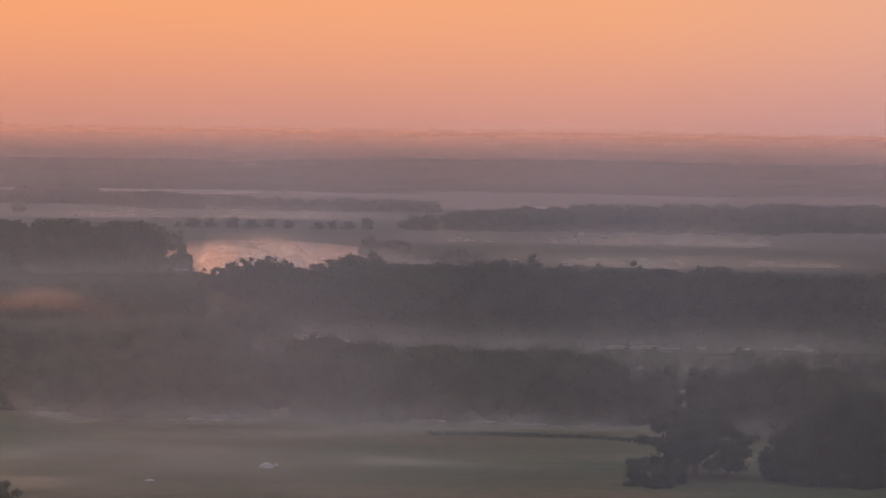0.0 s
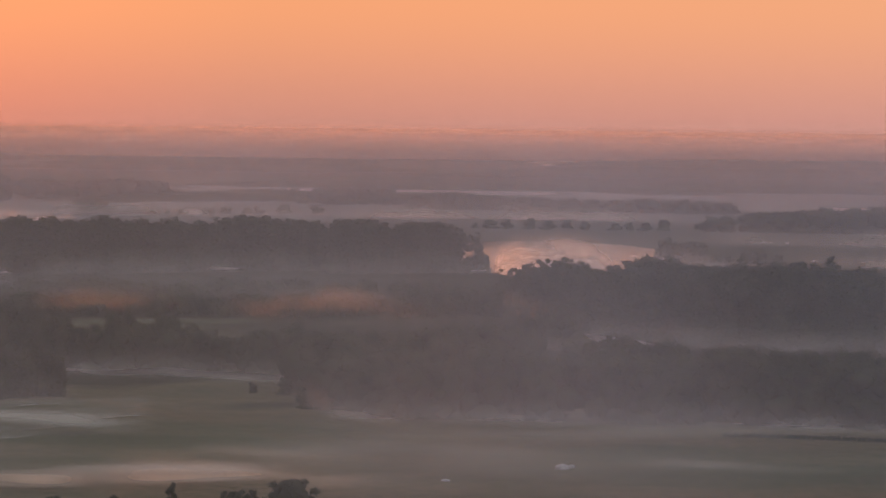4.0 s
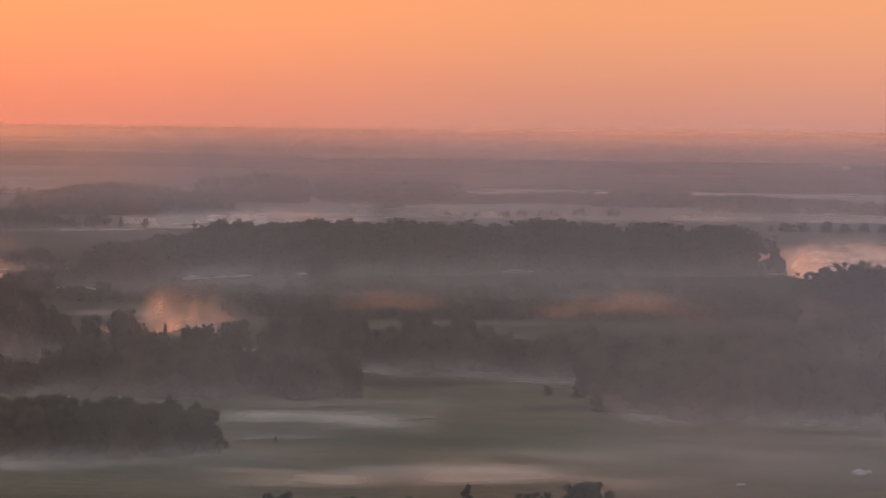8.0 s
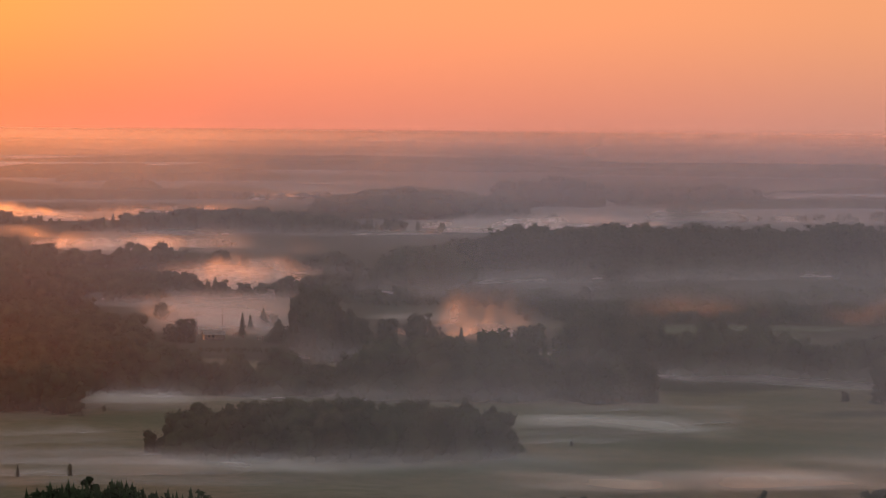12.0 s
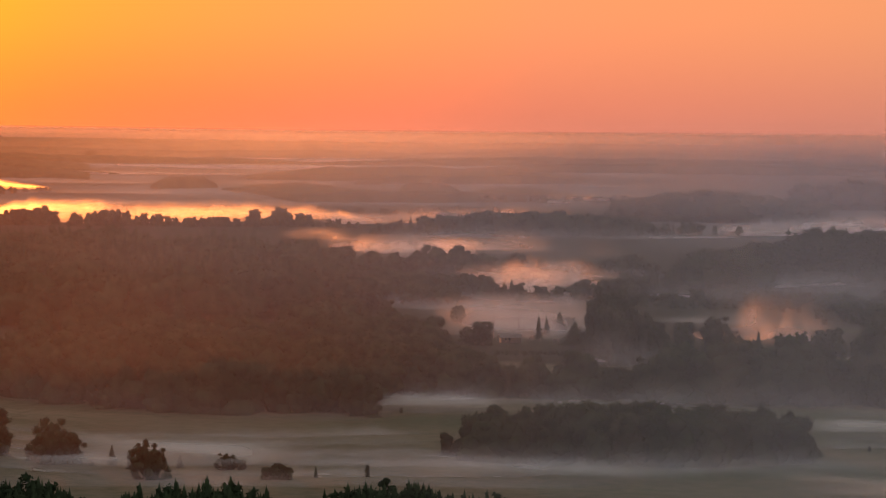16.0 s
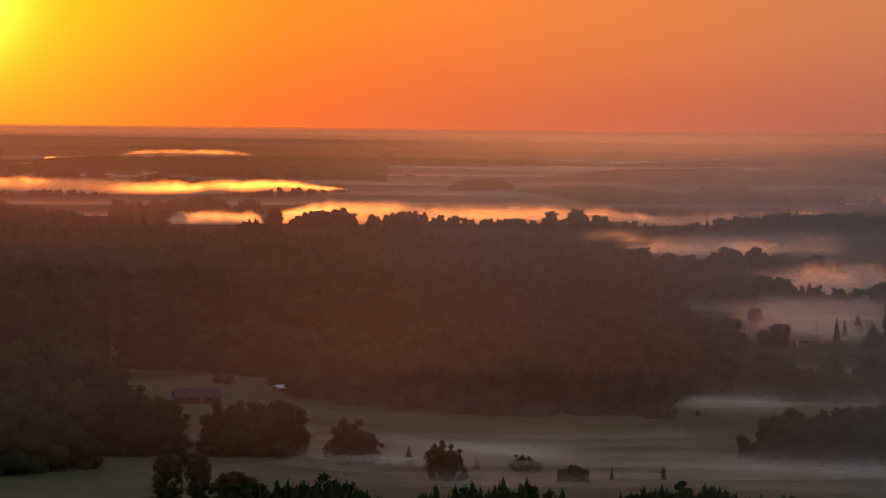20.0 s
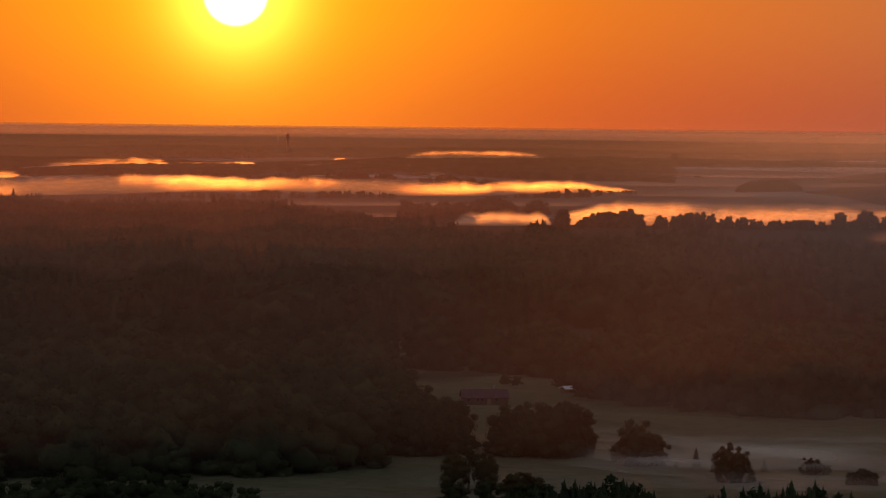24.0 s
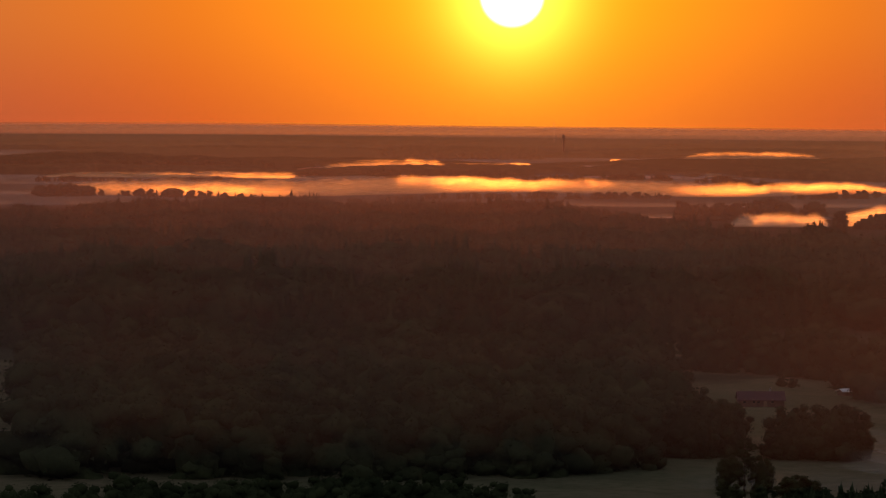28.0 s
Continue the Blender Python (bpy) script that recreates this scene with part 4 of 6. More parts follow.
plant("spruce", -15.78, 1079, 8.5, 1.1)
plant("broad", -15.01, 1092, 7.8, 0.9)
plant("broad", -14.66, 1099, 8.3, 1.0)
plant("broad", -14.39, 1100, 9.5, 1.0)
plant("broad", -13.0, 1535, 13.5, 1.5)
plant("spruce", -19.1, 1118, 8.2, 3.0)
plant("spruce", -19.76, 1144, 9.0, 0.85)
plant("spruce", -19.62, 1178, 6.5, 1.1)
plant("spruce", -19.38, 1201, 7.5, 1.6)
plant("broad", -19.2, 1209, 5.6, 1.1)
plant("broad", -20.79, 1116, 9.0, 1.25)
plant("broad", -21.05, 1122, 6.4, 1.1)
plant("broad", -21.22, 1252, 7.4, 1.1)
plant("bush", -20.98, 1241, 4.0, 1.3)
plant("broad", -22.76, 1329, 8.8, 1.2)
plant("spruce", -19.71, 1670, 9.0, 2.2)
plant("spruce", -19.89, 1683, 6.6, 1.8)
plant("broad", -19.35, 1572, 8.5, 1.0)
plant("spruce", -20.4, 1459, 6.3, 1.8)
plant("spruce", -20.26, 1459, 7.3, 1.6)
plant("bush", -13.76, 756, 1.6, 0.7)
plant("bush", -22.25, 842, 1.8, 0.8)
plant("broad", -30.67, 732, 9.3, 1.1)
plant("broad", -30.27, 732, 12.3, 1.1)
plant("broad", -29.86, 731, 11.0, 1.1)
plant("broad", -29.61, 731, 6.0, 0.9)
plant("bush", -28.93, 720, 4.5, 1.1)
plant("broad", -28.59, 713, 10.5, 1.0)
plant("broad", -28.22, 713, 7.4, 1.05)
plant("spruce", -27.86, 708, 2.0, 1.6)
plant("spruce", -27.5, 706, 4.8, 1.2)
plant("broad", -26.93, 680, 8.5, 0.95)
plant("broad", -26.71, 680, 7.1, 0.9)
plant("bush", -27.16, 701, 3.1, 1.0)
plant("spruce", -26.27, 702, 2.8, 1.5)
plant("broad", -25.43, 699, 3.8, 1.3)
plant("broad", -25.15, 699, 2.5, 1.2)
plant("broad", -24.5, 679, 3.9, 1.3)
plant("broad", -24.31, 679, 2.9, 1.2)
plant("broad", -24.71, 679, 2.9, 1.2)
plant("spruce", -23.8, 682, 2.9, 0.9)
plant("bush", -22.86, 685, 2.9, 0.6)
plant("pine", -31.64, 660, 11.0, 1.4)
plant("broad", -31.95, 660, 7.8, 1.0)
plant("broad", -31.33, 660, 8.0, 0.9)
plant("broad", -30.77, 624, 8.2, 1.3)
plant("broad", -30.46, 624, 7.3, 1.2)
plant("broad", -31.33, 628, 5.9, 1.1)
plant("broad", -31.9, 628, 5.6, 1.2)
plant("broad", -30.97, 941, 3.0, 1.4)
plant("broad", -30.77, 937, 3.0, 1.4)
plant("broad", -8.01, 590, 10.4, 1.05)
plant("broad", -8.23, 589, 9.5, 1.0)
plant("broad", -8.89, 593, 7.3, 1.3)
plant("broad", -9.2, 593, 7.1, 1.1)
plant("pine", -10.28, 588, 9.1, 0.8)
plant("broad", -13.7, 583, 8.0, 1.2)
plant("broad", -12.43, 583, 7.6, 1.0)
plant("bush", -11.35, 583, 7.4, 1.4)
plant("pine", -22.49, 591, 10.3, 1.0)
plant("broad", -29.94, 2470, 16.8, 1.1)
plant("broad", -27.92, 7691, 27.6, 1.4)
plant("broad", -32.92, 4516, 6.5, 1.6)
plant("broad", -39.19, 5313, 11.4, 2.2)


# ---- mist ----
def mist(name, label, az, r, height, mat, waves=0.02, z0=0.0, seed=0):
    """A hanging sheet of mist along a stretch of the valley, wavering in and out."""
    n, m = max(8, int((az[1] - az[0]) * 3)), 6
    verts, faces, uv = [], [], []
    for i in range(n + 1):
        a = az[0] + (az[1] - az[0]) * i / n
        rr = r * (1 + waves * (noise.noise((a * 0.35, r * 0.01, seed)) + 0.5 * noise.noise((a * 1.1, r * 0.02, seed))))
        for j in range(m + 1):
            p, s = spot(a, rr + 0.15 * height * math.sin(j * 0.9 + a) / m)
            verts.append((p.x, p.y, p.z + z0 + (height * s) * j / m))
            uv.append((i / n, j / m))
    for i in range(n):
        for j in range(m):
            a = i * (m + 1) + j
            faces.append((a, a + m + 1, a + m + 2, a + 1))
    me = quick_mesh(name, verts, faces)
    layer = me.uv_layers.new(name="sheet")
    for loop in me.loops:
        layer.data[loop.index].uv = uv[loop.vertex_index]
    for p in me.polygons:
        p.use_smooth = True
    me.materials.append(mat)
    return tagged(new(name, me), label, "mist", kind="stuff")


def veil(line, mat, tall=0.7):
    """Mist drawn along the front of a wood given as a line of (bearing, front edge, back edge, tree height)."""
    az, front, _, high = (np.array(c) for c in zip(*line))
    ob = mist("mist_veil", "low veil of mist at the foot of a wood", (az[0] - 0.4, az[-1] + 0.4), 1.0, 1.0, mat)
    for k, v in enumerate(ob.data.vertices):
        a = math.degrees(math.atan2(v.co.x, v.co.y))
        p, s = spot(a, np.interp(a, az, front) * 0.975 + 4 * noise.noise((a * 2, 1.7, k % 7 * 0.4)))
        v.co = p + Vector((0, 0, np.interp(a, az, high) * tall * s * (k % 7) / 6))
    return ob


def blanket(name, label, az, r, z, mat, m=12):
    """A thin sheet of mist lying over the ground, in soft folds."""
    n = max(10, int((az[1] - az[0]) * 4))
    verts, faces, uv = [], [], []
    for i in range(n + 1):
        for j in range(m + 1):
            a, q = az[0] + (az[1] - az[0]) * i / n, r[0] * (r[1] / r[0]) ** (j / m)
            p, s = spot(a, q)
            verts.append((p.x, p.y, p.z + z + 0.5 * min(1.0, 700 / q) ** 2 * noise.noise((p.x * 0.02, p.y * 0.02, 3.3))))
            uv.append((i / n, j / m))
    for i in range(n):
        for j in range(m):
            a = i * (m + 1) + j
            faces.append((a, a + m + 1, a + m + 2, a + 1))
    me = quick_mesh(name, verts, faces)
    layer = me.uv_layers.new(name="sheet")
    for loop in me.loops:
        layer.data[loop.index].uv = uv[loop.vertex_index]
    for p in me.polygons:
        p.use_smooth = True
    me.materials.append(mat)
    return tagged(new(name, me), label, "mist", kind="stuff")


def bank(label, line, mat, sheets=4):
    """A low body of mist with a billowing crest along a line of (bearing, front edge, back edge, height): layer behind layer."""
    az, front, back, tall = (np.array(c, float) for c in zip(*line))
    sheets = min(sheets, 5)
    n, m = max(40, int((az[-1] - az[0]) * 26)), 6
    wide, sway = (0.3, 0.006) if front.min() < 2400 else (1.2, 0.0015)
    spread = np.random.default_rng(4).normal(0, 1, 400)
    verts, faces, uv = [], [], []
    for k in range(sheets):
        base = len(verts)
        for i in range(n + 1):
            a = az[0] + (az[-1] - az[0]) * i / n
            around = a + wide * spread
            f0, f1, h = np.interp(around, az, front).mean(), np.interp(around, az, back).mean(), np.interp(a, az, tall)
            q = (f0 + max(f1 - f0, 22.0 * sheets) * (k + 0.3) / sheets) * (1 + sway * noise.noise((a * 1.3, k * 3.1, 5.5)))
            h *= min(1.0, 7 * i / n, 7 * (1 - i / n)) ** 0.6 * (1.6 + 0.6 * noise.noise((a * 1.7, k * 2.3, 1.1)) + 0.4 * noise.noise((a * 6, k * 1.3, 2.2)))
            for j in range(m + 1):
                p, s = spot(a, q)
                verts.append((p.x, p.y, p.z - 0.3 + h * s * j / m))
                uv.append((i / n, j / m))
        for i in range(n):
            for j in range(m):
                b = base + i * (m + 1) + j
                faces.append((b, b + m + 1, b + m + 2, b + 1))
    me = quick_mesh("mist_bank", verts, faces)
    layer = me.uv_layers.new(name="sheet")
    index = np.empty(len(me.loops), np.int32)
    me.loops.foreach_get("vertex_index", index)
    layer.data.foreach_set("uv", np.asarray(uv, np.float32)[index].ravel())
    me.materials.append(mat)
    return tagged(new("mist_bank", me), label, "mist", kind="stuff")


# Warm and cool copies: the light's change with bearing is put into their colour.
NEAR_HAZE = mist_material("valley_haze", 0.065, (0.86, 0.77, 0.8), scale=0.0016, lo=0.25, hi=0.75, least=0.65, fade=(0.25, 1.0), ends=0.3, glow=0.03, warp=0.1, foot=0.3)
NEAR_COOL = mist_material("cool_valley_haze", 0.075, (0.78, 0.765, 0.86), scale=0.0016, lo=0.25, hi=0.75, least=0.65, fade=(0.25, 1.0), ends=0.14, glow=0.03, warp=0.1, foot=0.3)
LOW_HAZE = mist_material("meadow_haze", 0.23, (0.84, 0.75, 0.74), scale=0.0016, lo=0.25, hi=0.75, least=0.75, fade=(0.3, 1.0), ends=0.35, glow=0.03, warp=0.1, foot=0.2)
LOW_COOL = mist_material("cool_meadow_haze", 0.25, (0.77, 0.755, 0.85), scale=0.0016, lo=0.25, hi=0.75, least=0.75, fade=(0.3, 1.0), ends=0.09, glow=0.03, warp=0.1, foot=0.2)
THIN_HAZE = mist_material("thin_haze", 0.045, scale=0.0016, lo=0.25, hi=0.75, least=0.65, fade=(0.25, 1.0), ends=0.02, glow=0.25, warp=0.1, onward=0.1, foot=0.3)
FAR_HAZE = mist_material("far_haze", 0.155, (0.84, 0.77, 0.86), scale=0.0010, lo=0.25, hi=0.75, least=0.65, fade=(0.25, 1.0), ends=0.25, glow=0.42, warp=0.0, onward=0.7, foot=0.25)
# Brown copies sunward, pink copies away from it: the sky's light put into colour.
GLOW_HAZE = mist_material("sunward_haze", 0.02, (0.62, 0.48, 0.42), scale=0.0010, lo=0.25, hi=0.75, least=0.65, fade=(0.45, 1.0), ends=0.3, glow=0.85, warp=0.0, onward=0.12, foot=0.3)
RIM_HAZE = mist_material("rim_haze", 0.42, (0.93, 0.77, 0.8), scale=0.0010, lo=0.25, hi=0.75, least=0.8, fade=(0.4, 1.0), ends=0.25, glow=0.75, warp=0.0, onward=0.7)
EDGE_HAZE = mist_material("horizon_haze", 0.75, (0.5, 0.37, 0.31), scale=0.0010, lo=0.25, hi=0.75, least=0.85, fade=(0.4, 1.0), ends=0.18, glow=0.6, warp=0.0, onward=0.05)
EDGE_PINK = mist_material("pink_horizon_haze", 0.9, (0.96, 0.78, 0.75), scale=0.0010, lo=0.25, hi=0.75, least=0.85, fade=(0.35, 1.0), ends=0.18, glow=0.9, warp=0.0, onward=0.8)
# Warm light over the clearing is put into this mist's colour.
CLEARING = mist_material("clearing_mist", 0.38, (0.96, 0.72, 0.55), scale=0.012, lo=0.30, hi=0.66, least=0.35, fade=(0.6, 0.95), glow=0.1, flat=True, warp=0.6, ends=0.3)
# Darkened sunward copy of the rim haze; the glow's tone is in its colour.
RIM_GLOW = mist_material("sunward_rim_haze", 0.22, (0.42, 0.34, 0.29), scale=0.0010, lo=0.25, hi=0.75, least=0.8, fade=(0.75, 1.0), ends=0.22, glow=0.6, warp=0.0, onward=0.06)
VEIL = mist_material("low_veil", 0.34, (0.86, 0.79, 0.78), scale=0.0014, lo=0.30, hi=0.70, least=0.5, fade=(0.05, 1.0), glow=0.35, ends=0.08, warp=0.25, onward=0.1)
VEIL_WEST = mist_material("pale_low_veil", 0.26, (0.90, 0.80, 0.85), scale=0.0014, lo=0.30, hi=0.70, least=0.7, fade=(0.05, 1.0), glow=0.6, ends=0.08, warp=0.25, onward=0.6)
# Orange sunlight on the meadow mist is put into its colour.
SUN_TINT_LYING = mist_material("sun_tinted_lying_mist", 0.55, (1.0, 0.68, 0.46), scale=0.02, lo=0.34, hi=0.66, least=0.1, fade=(0.5, 0.95), glow=0.1, flat=True, warp=0.8, ends=0.3)
BANK = dict(ends=0.3, rounded=True)
MIST_THIN = mist_material("thin_mist", 0.27, (0.82, 0.75, 0.72), scale=0.012, lo=0.3, hi=0.7, least=0.45, fade=(0.15, 1.0), glow=0.04, ends=0.2, foot=0.3)
MIST_GREY = mist_material("grey_mist", 0.50, (0.84, 0.76, 0.71), scale=0.012, lo=0.32, hi=0.68, least=0.25, fade=(0.15, 1.0), glow=0.25, foot=0.15, **BANK)
MIST_GLOW = mist_material("glowing_mist", 0.50, (0.86, 0.75, 0.70), scale=0.018, lo=0.38, hi=0.66, least=0.08, fade=(0.25, 1.0), glow=0.55, foot=0.2, **BANK)
MIST_LIT = mist_material("sunlit_mist", 0.85, (0.95, 0.86, 0.80), scale=0.018, lo=0.36, hi=0.64, least=0.08, fade=(0.25, 1.0), glow=0.45, **BANK, onward=0.3)
MIST_STEAM = mist_material("rising_steam", 0.5, (1.0, 0.86, 0.78), scale=0.035, lo=0.4, hi=0.67, least=0.03, fade=(0.3, 1.0), glow=0.95, foot=0.2, tall=0.9, warp=0.8, **BANK, onward=0.05)
MIST_WISP = mist_material("drifting_wisps", 0.2, (1.0, 0.86, 0.78), scale=0.03, lo=0.35, hi=0.7, least=0.03, fade=(0.3, 1.0), glow=0.95, foot=0.5, tall=1.2, warp=0.8, **BANK, onward=0.05)
# This mist and the next hold part of the sun's warm light in their colour.
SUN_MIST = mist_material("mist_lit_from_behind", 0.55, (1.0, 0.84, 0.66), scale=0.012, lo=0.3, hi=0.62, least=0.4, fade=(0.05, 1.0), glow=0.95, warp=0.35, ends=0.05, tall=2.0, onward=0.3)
SUN_TINT_MIST = mist_material("sun_tinted_mist", 0.72, (1.0, 0.75, 0.44), scale=0.016, lo=0.3, hi=0.62, least=0.65, fade=(0.2, 1.0), glow=0.97, warp=0.38, ends=0.05, tall=2.0, onward=0.33, blur=0.6)
MIST_DIM = mist_material("dim_far_mist", 0.27, (0.95, 0.82, 0.76), scale=0.012, lo=0.3, hi=0.65, least=0.2, fade=(0.1, 1.0), glow=0.4, warp=0.6, ends=0.1, tall=2.0, onward=0.25)
VALLEY_MIST = mist_material("lit_valley_mist", 0.42, (1.0, 0.86, 0.78), scale=0.02, lo=0.3, hi=0.65, least=0.2, fade=(0.1, 1.0), glow=0.45, warp=0.6, ends=0.12, tall=2.0, onward=0.2)
LOW_EDGE = mist_material("wood_edge_haze", 0.04, (0.84, 0.755, 0.74), scale=0.0016, lo=0.25, hi=0.75, least=0.75, fade=(0.3, 1.0), ends=0.1, glow=0.03, warp=0.1, foot=0.15)
# Added for the glare beside the sun, its warm light put into the colour.
SUN_EDGE = mist_material("glare_haze", 0.031, (0.85, 0.55, 0.52), scale=0.003, lo=0.25, hi=0.75, least=0.6, fade=(0.3, 1.0), ends=0.45, glow=0.6, warp=0.2, onward=0.2, foot=0.2)
MEADOW_MIST = mist_material("meadow_mist", 0.34, (0.88, 0.82, 0.76), scale=0.02, lo=0.28, hi=0.7, least=0.25, fade=(0.0, 1.0), glow=0.1, warp=0.6, ends=0.15, tall=2.0, onward=0.1)
# Warmer copy of the lowland mist: sunward light put into its colour.
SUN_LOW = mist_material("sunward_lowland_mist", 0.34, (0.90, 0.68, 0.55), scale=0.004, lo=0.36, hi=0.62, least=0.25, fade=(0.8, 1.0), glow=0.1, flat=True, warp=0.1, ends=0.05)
LAKE_MIST = mist_material("lake_mist", 0.5, (1.0, 0.95, 0.92), scale=0.02, lo=0.3, hi=0.7, least=0.35, fade=(0.25, 1.0), glow=0.5, warp=0.5, ends=0.1, tall=1.2, onward=0.3)
# Stands in for red glare over the forest, put into its colour.
SUN_BACK = mist_material("glare_back_haze", 0.055, (0.75, 0.42, 0.40), scale=0.004, lo=0.25, hi=0.75, least=0.6, fade=(0.3, 1.0), ends=0.35, glow=0.4, warp=0.1, onward=0.2, foot=0.15)
LOWLAND = mist_material("lowland_mist", 0.34, (0.84, 0.67, 0.62), scale=0.0022, lo=0.25, hi=0.75, least=0.4, fade=(0.8, 1.0), glow=0.1, flat=True, warp=0.1, ends=0.05)
# Dark red colour holds the dim, backlit tone of the sunward woods.
SUN_HAZE = mist_material("sunward_veil", 0.05, (0.5, 0.27, 0.26), scale=0.004, lo=0.25, hi=0.75, least=0.6, fade=(0.3, 1.0), ends=0.35, glow=0.08, warp=0.2, onward=0.2, foot=0.12)
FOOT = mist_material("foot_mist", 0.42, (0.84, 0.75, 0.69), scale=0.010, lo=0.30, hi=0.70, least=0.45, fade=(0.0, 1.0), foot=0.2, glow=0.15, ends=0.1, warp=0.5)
# Thinner copy of the foot mist; dimmer sunward light put into its darker colour.
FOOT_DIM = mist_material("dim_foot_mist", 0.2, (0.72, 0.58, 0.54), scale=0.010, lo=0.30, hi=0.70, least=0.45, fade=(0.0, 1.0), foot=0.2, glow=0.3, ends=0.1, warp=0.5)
BLANKET = mist_material("lying_mist", 0.42, (0.88, 0.8, 0.67), scale=0.016, lo=0.36, hi=0.66, least=0.03, fade=(0.5, 0.95), glow=0.1, flat=True, warp=0.8, ends=0.3)
BLANKET_THIN = mist_material("thin_lying_mist", 0.22, (0.88, 0.79, 0.67), scale=0.014, lo=0.40, hi=0.66, least=0.03, fade=(0.5, 0.95), glow=0.1, flat=True, warp=0.8, ends=0.3)
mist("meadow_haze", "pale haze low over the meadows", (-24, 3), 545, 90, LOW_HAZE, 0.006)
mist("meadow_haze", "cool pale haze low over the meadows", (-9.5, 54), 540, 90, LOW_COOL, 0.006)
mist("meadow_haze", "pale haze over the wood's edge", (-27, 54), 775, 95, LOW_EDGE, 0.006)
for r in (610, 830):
    mist("sunward_veil", "thin veil of haze and sun glare beside the sunrise", (-35, -16), r, 95, SUN_EDGE, 0.003)
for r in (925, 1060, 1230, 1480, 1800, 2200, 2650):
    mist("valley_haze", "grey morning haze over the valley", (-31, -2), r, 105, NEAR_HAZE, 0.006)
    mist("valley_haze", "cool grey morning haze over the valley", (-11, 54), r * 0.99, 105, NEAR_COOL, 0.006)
for r, h in ((640, 95), (1300, 100), (2450, 80)):
    mist("thin_haze", "thin brown haze over the woods", (-60, 20), r, h, THIN_HAZE, 0.004)
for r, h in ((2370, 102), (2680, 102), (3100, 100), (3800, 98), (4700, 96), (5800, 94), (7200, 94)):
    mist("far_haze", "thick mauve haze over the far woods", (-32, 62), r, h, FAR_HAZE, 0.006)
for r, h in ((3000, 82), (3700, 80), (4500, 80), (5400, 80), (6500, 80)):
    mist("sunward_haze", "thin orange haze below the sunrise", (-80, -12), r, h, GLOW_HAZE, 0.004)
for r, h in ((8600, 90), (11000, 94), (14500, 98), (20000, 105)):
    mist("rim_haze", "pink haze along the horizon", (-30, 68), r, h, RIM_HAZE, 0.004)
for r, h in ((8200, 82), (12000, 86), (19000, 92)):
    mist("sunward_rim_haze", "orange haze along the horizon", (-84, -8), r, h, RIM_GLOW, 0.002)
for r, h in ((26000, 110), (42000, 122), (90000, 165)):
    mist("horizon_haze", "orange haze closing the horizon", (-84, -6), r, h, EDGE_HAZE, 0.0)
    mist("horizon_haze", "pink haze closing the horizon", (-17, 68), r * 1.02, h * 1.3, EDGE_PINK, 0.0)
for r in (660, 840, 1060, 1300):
    mist("sunward_veil", "thin dark haze under the sunrise", (-60, -24), r, 95, SUN_HAZE, 0.003)
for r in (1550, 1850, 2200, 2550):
    mist("sunward_veil", "thin veil of haze and sun glare under the sunrise", (-60, -24), r, 95, SUN_BACK, 0.003)
for k, (r, h) in enumerate(FEET):
    mist("mist_veil", "low veil of mist at the feet of far woods", (-84, -10), r, h, VEIL, 0.008, seed=k)
    mist("mist_veil", "low veil of mist at the feet of far woods", (-17, 60), r * 0.995, h, VEIL_WEST, 0.008, seed=k)
mist("mist_bank", "sunlit mist rising from the pond", (-16.15, -14.45), 1140, 33, MIST_STEAM, 0.01)
mist("mist_bank", "sunlit mist rising from the pond", (-15.9, -14.3), 1159, 29, MIST_STEAM, 0.01)
mist("mist_bank", "sunlit mist rising from the pond", (-16.4, -14.9), 1175, 22, MIST_STEAM, 0.01)
mist("mist_bank", "sunlit mist rising from the pond", (-16.94, -13.46), 1128, 16.2, MIST_GREY, 0.01)
mist("mist_bank", "sunlit mist over the wet scrub", (-13.46, -9.56), 1253, 17.1, MIST_WISP, 0.01)
mist("mist_bank", "sunlit mist over the wet scrub", (-9.97, -5.26), 1242, 16.5, MIST_WISP, 0.01)
mist("mist_bank", "sunlit mist over the wet scrub", (-9.81, -4.76), 1219, 15.3, MIST_WISP, 0.01)
mist("mist_bank", "bright mist rising from the lake", (-4.97, -1.69), 1751, 23.9, MIST_LIT, 0.01)
mist("mist_bank", "bright mist rising from the lake", (-4.76, -2.31), 1900, 18.7, MIST_GLOW, 0.01)
mist("mist_bank", "pale mist over the lake", (-3.23, 0.16), 1781, 24.3, MIST_GREY, 0.01)
mist("mist_bank", "pale mist behind the pine forest", (-3.13, 9.32), 1769, 17.4, MIST_GREY, 0.01)
mist("mist_bank", "pale mist behind the pine forest", (0.16, 9.32), 1836, 10.5, MIST_GREY, 0.01)
mist("mist_bank", "mist between pine forest and meadow wood", (-10.51, -2.92), 979, 17.5, MIST_THIN, 0.01)
mist("mist_bank", "mist between pine forest and meadow wood", (-4.97, 9.32), 933, 20.1, MIST_THIN, 0.01)
mist("mist_bank", "mist at the foot of the pine forest", (-18.15, -4.25), 1339, 21.6, MIST_THIN, 0.01)
mist("mist_bank", "mist at the foot of the pine forest", (-18.15, -4.25), 1456, 14.4, MIST_THIN, 0.01)
mist("mist_bank", "bright mist behind the pine ridge", (-16.32, -11.4), 2531, 13.6, MIST_LIT, 0.01)
mist("mist_bank", "bright mist behind the pine ridge", (-24.27, -17.76), 2760, 15.8, MIST_GLOW, 0.01)
mist("mist_bank", "lit mist in the valley", (-23.26, -20.12), 2033, 12.4, MIST_LIT, 0.01)
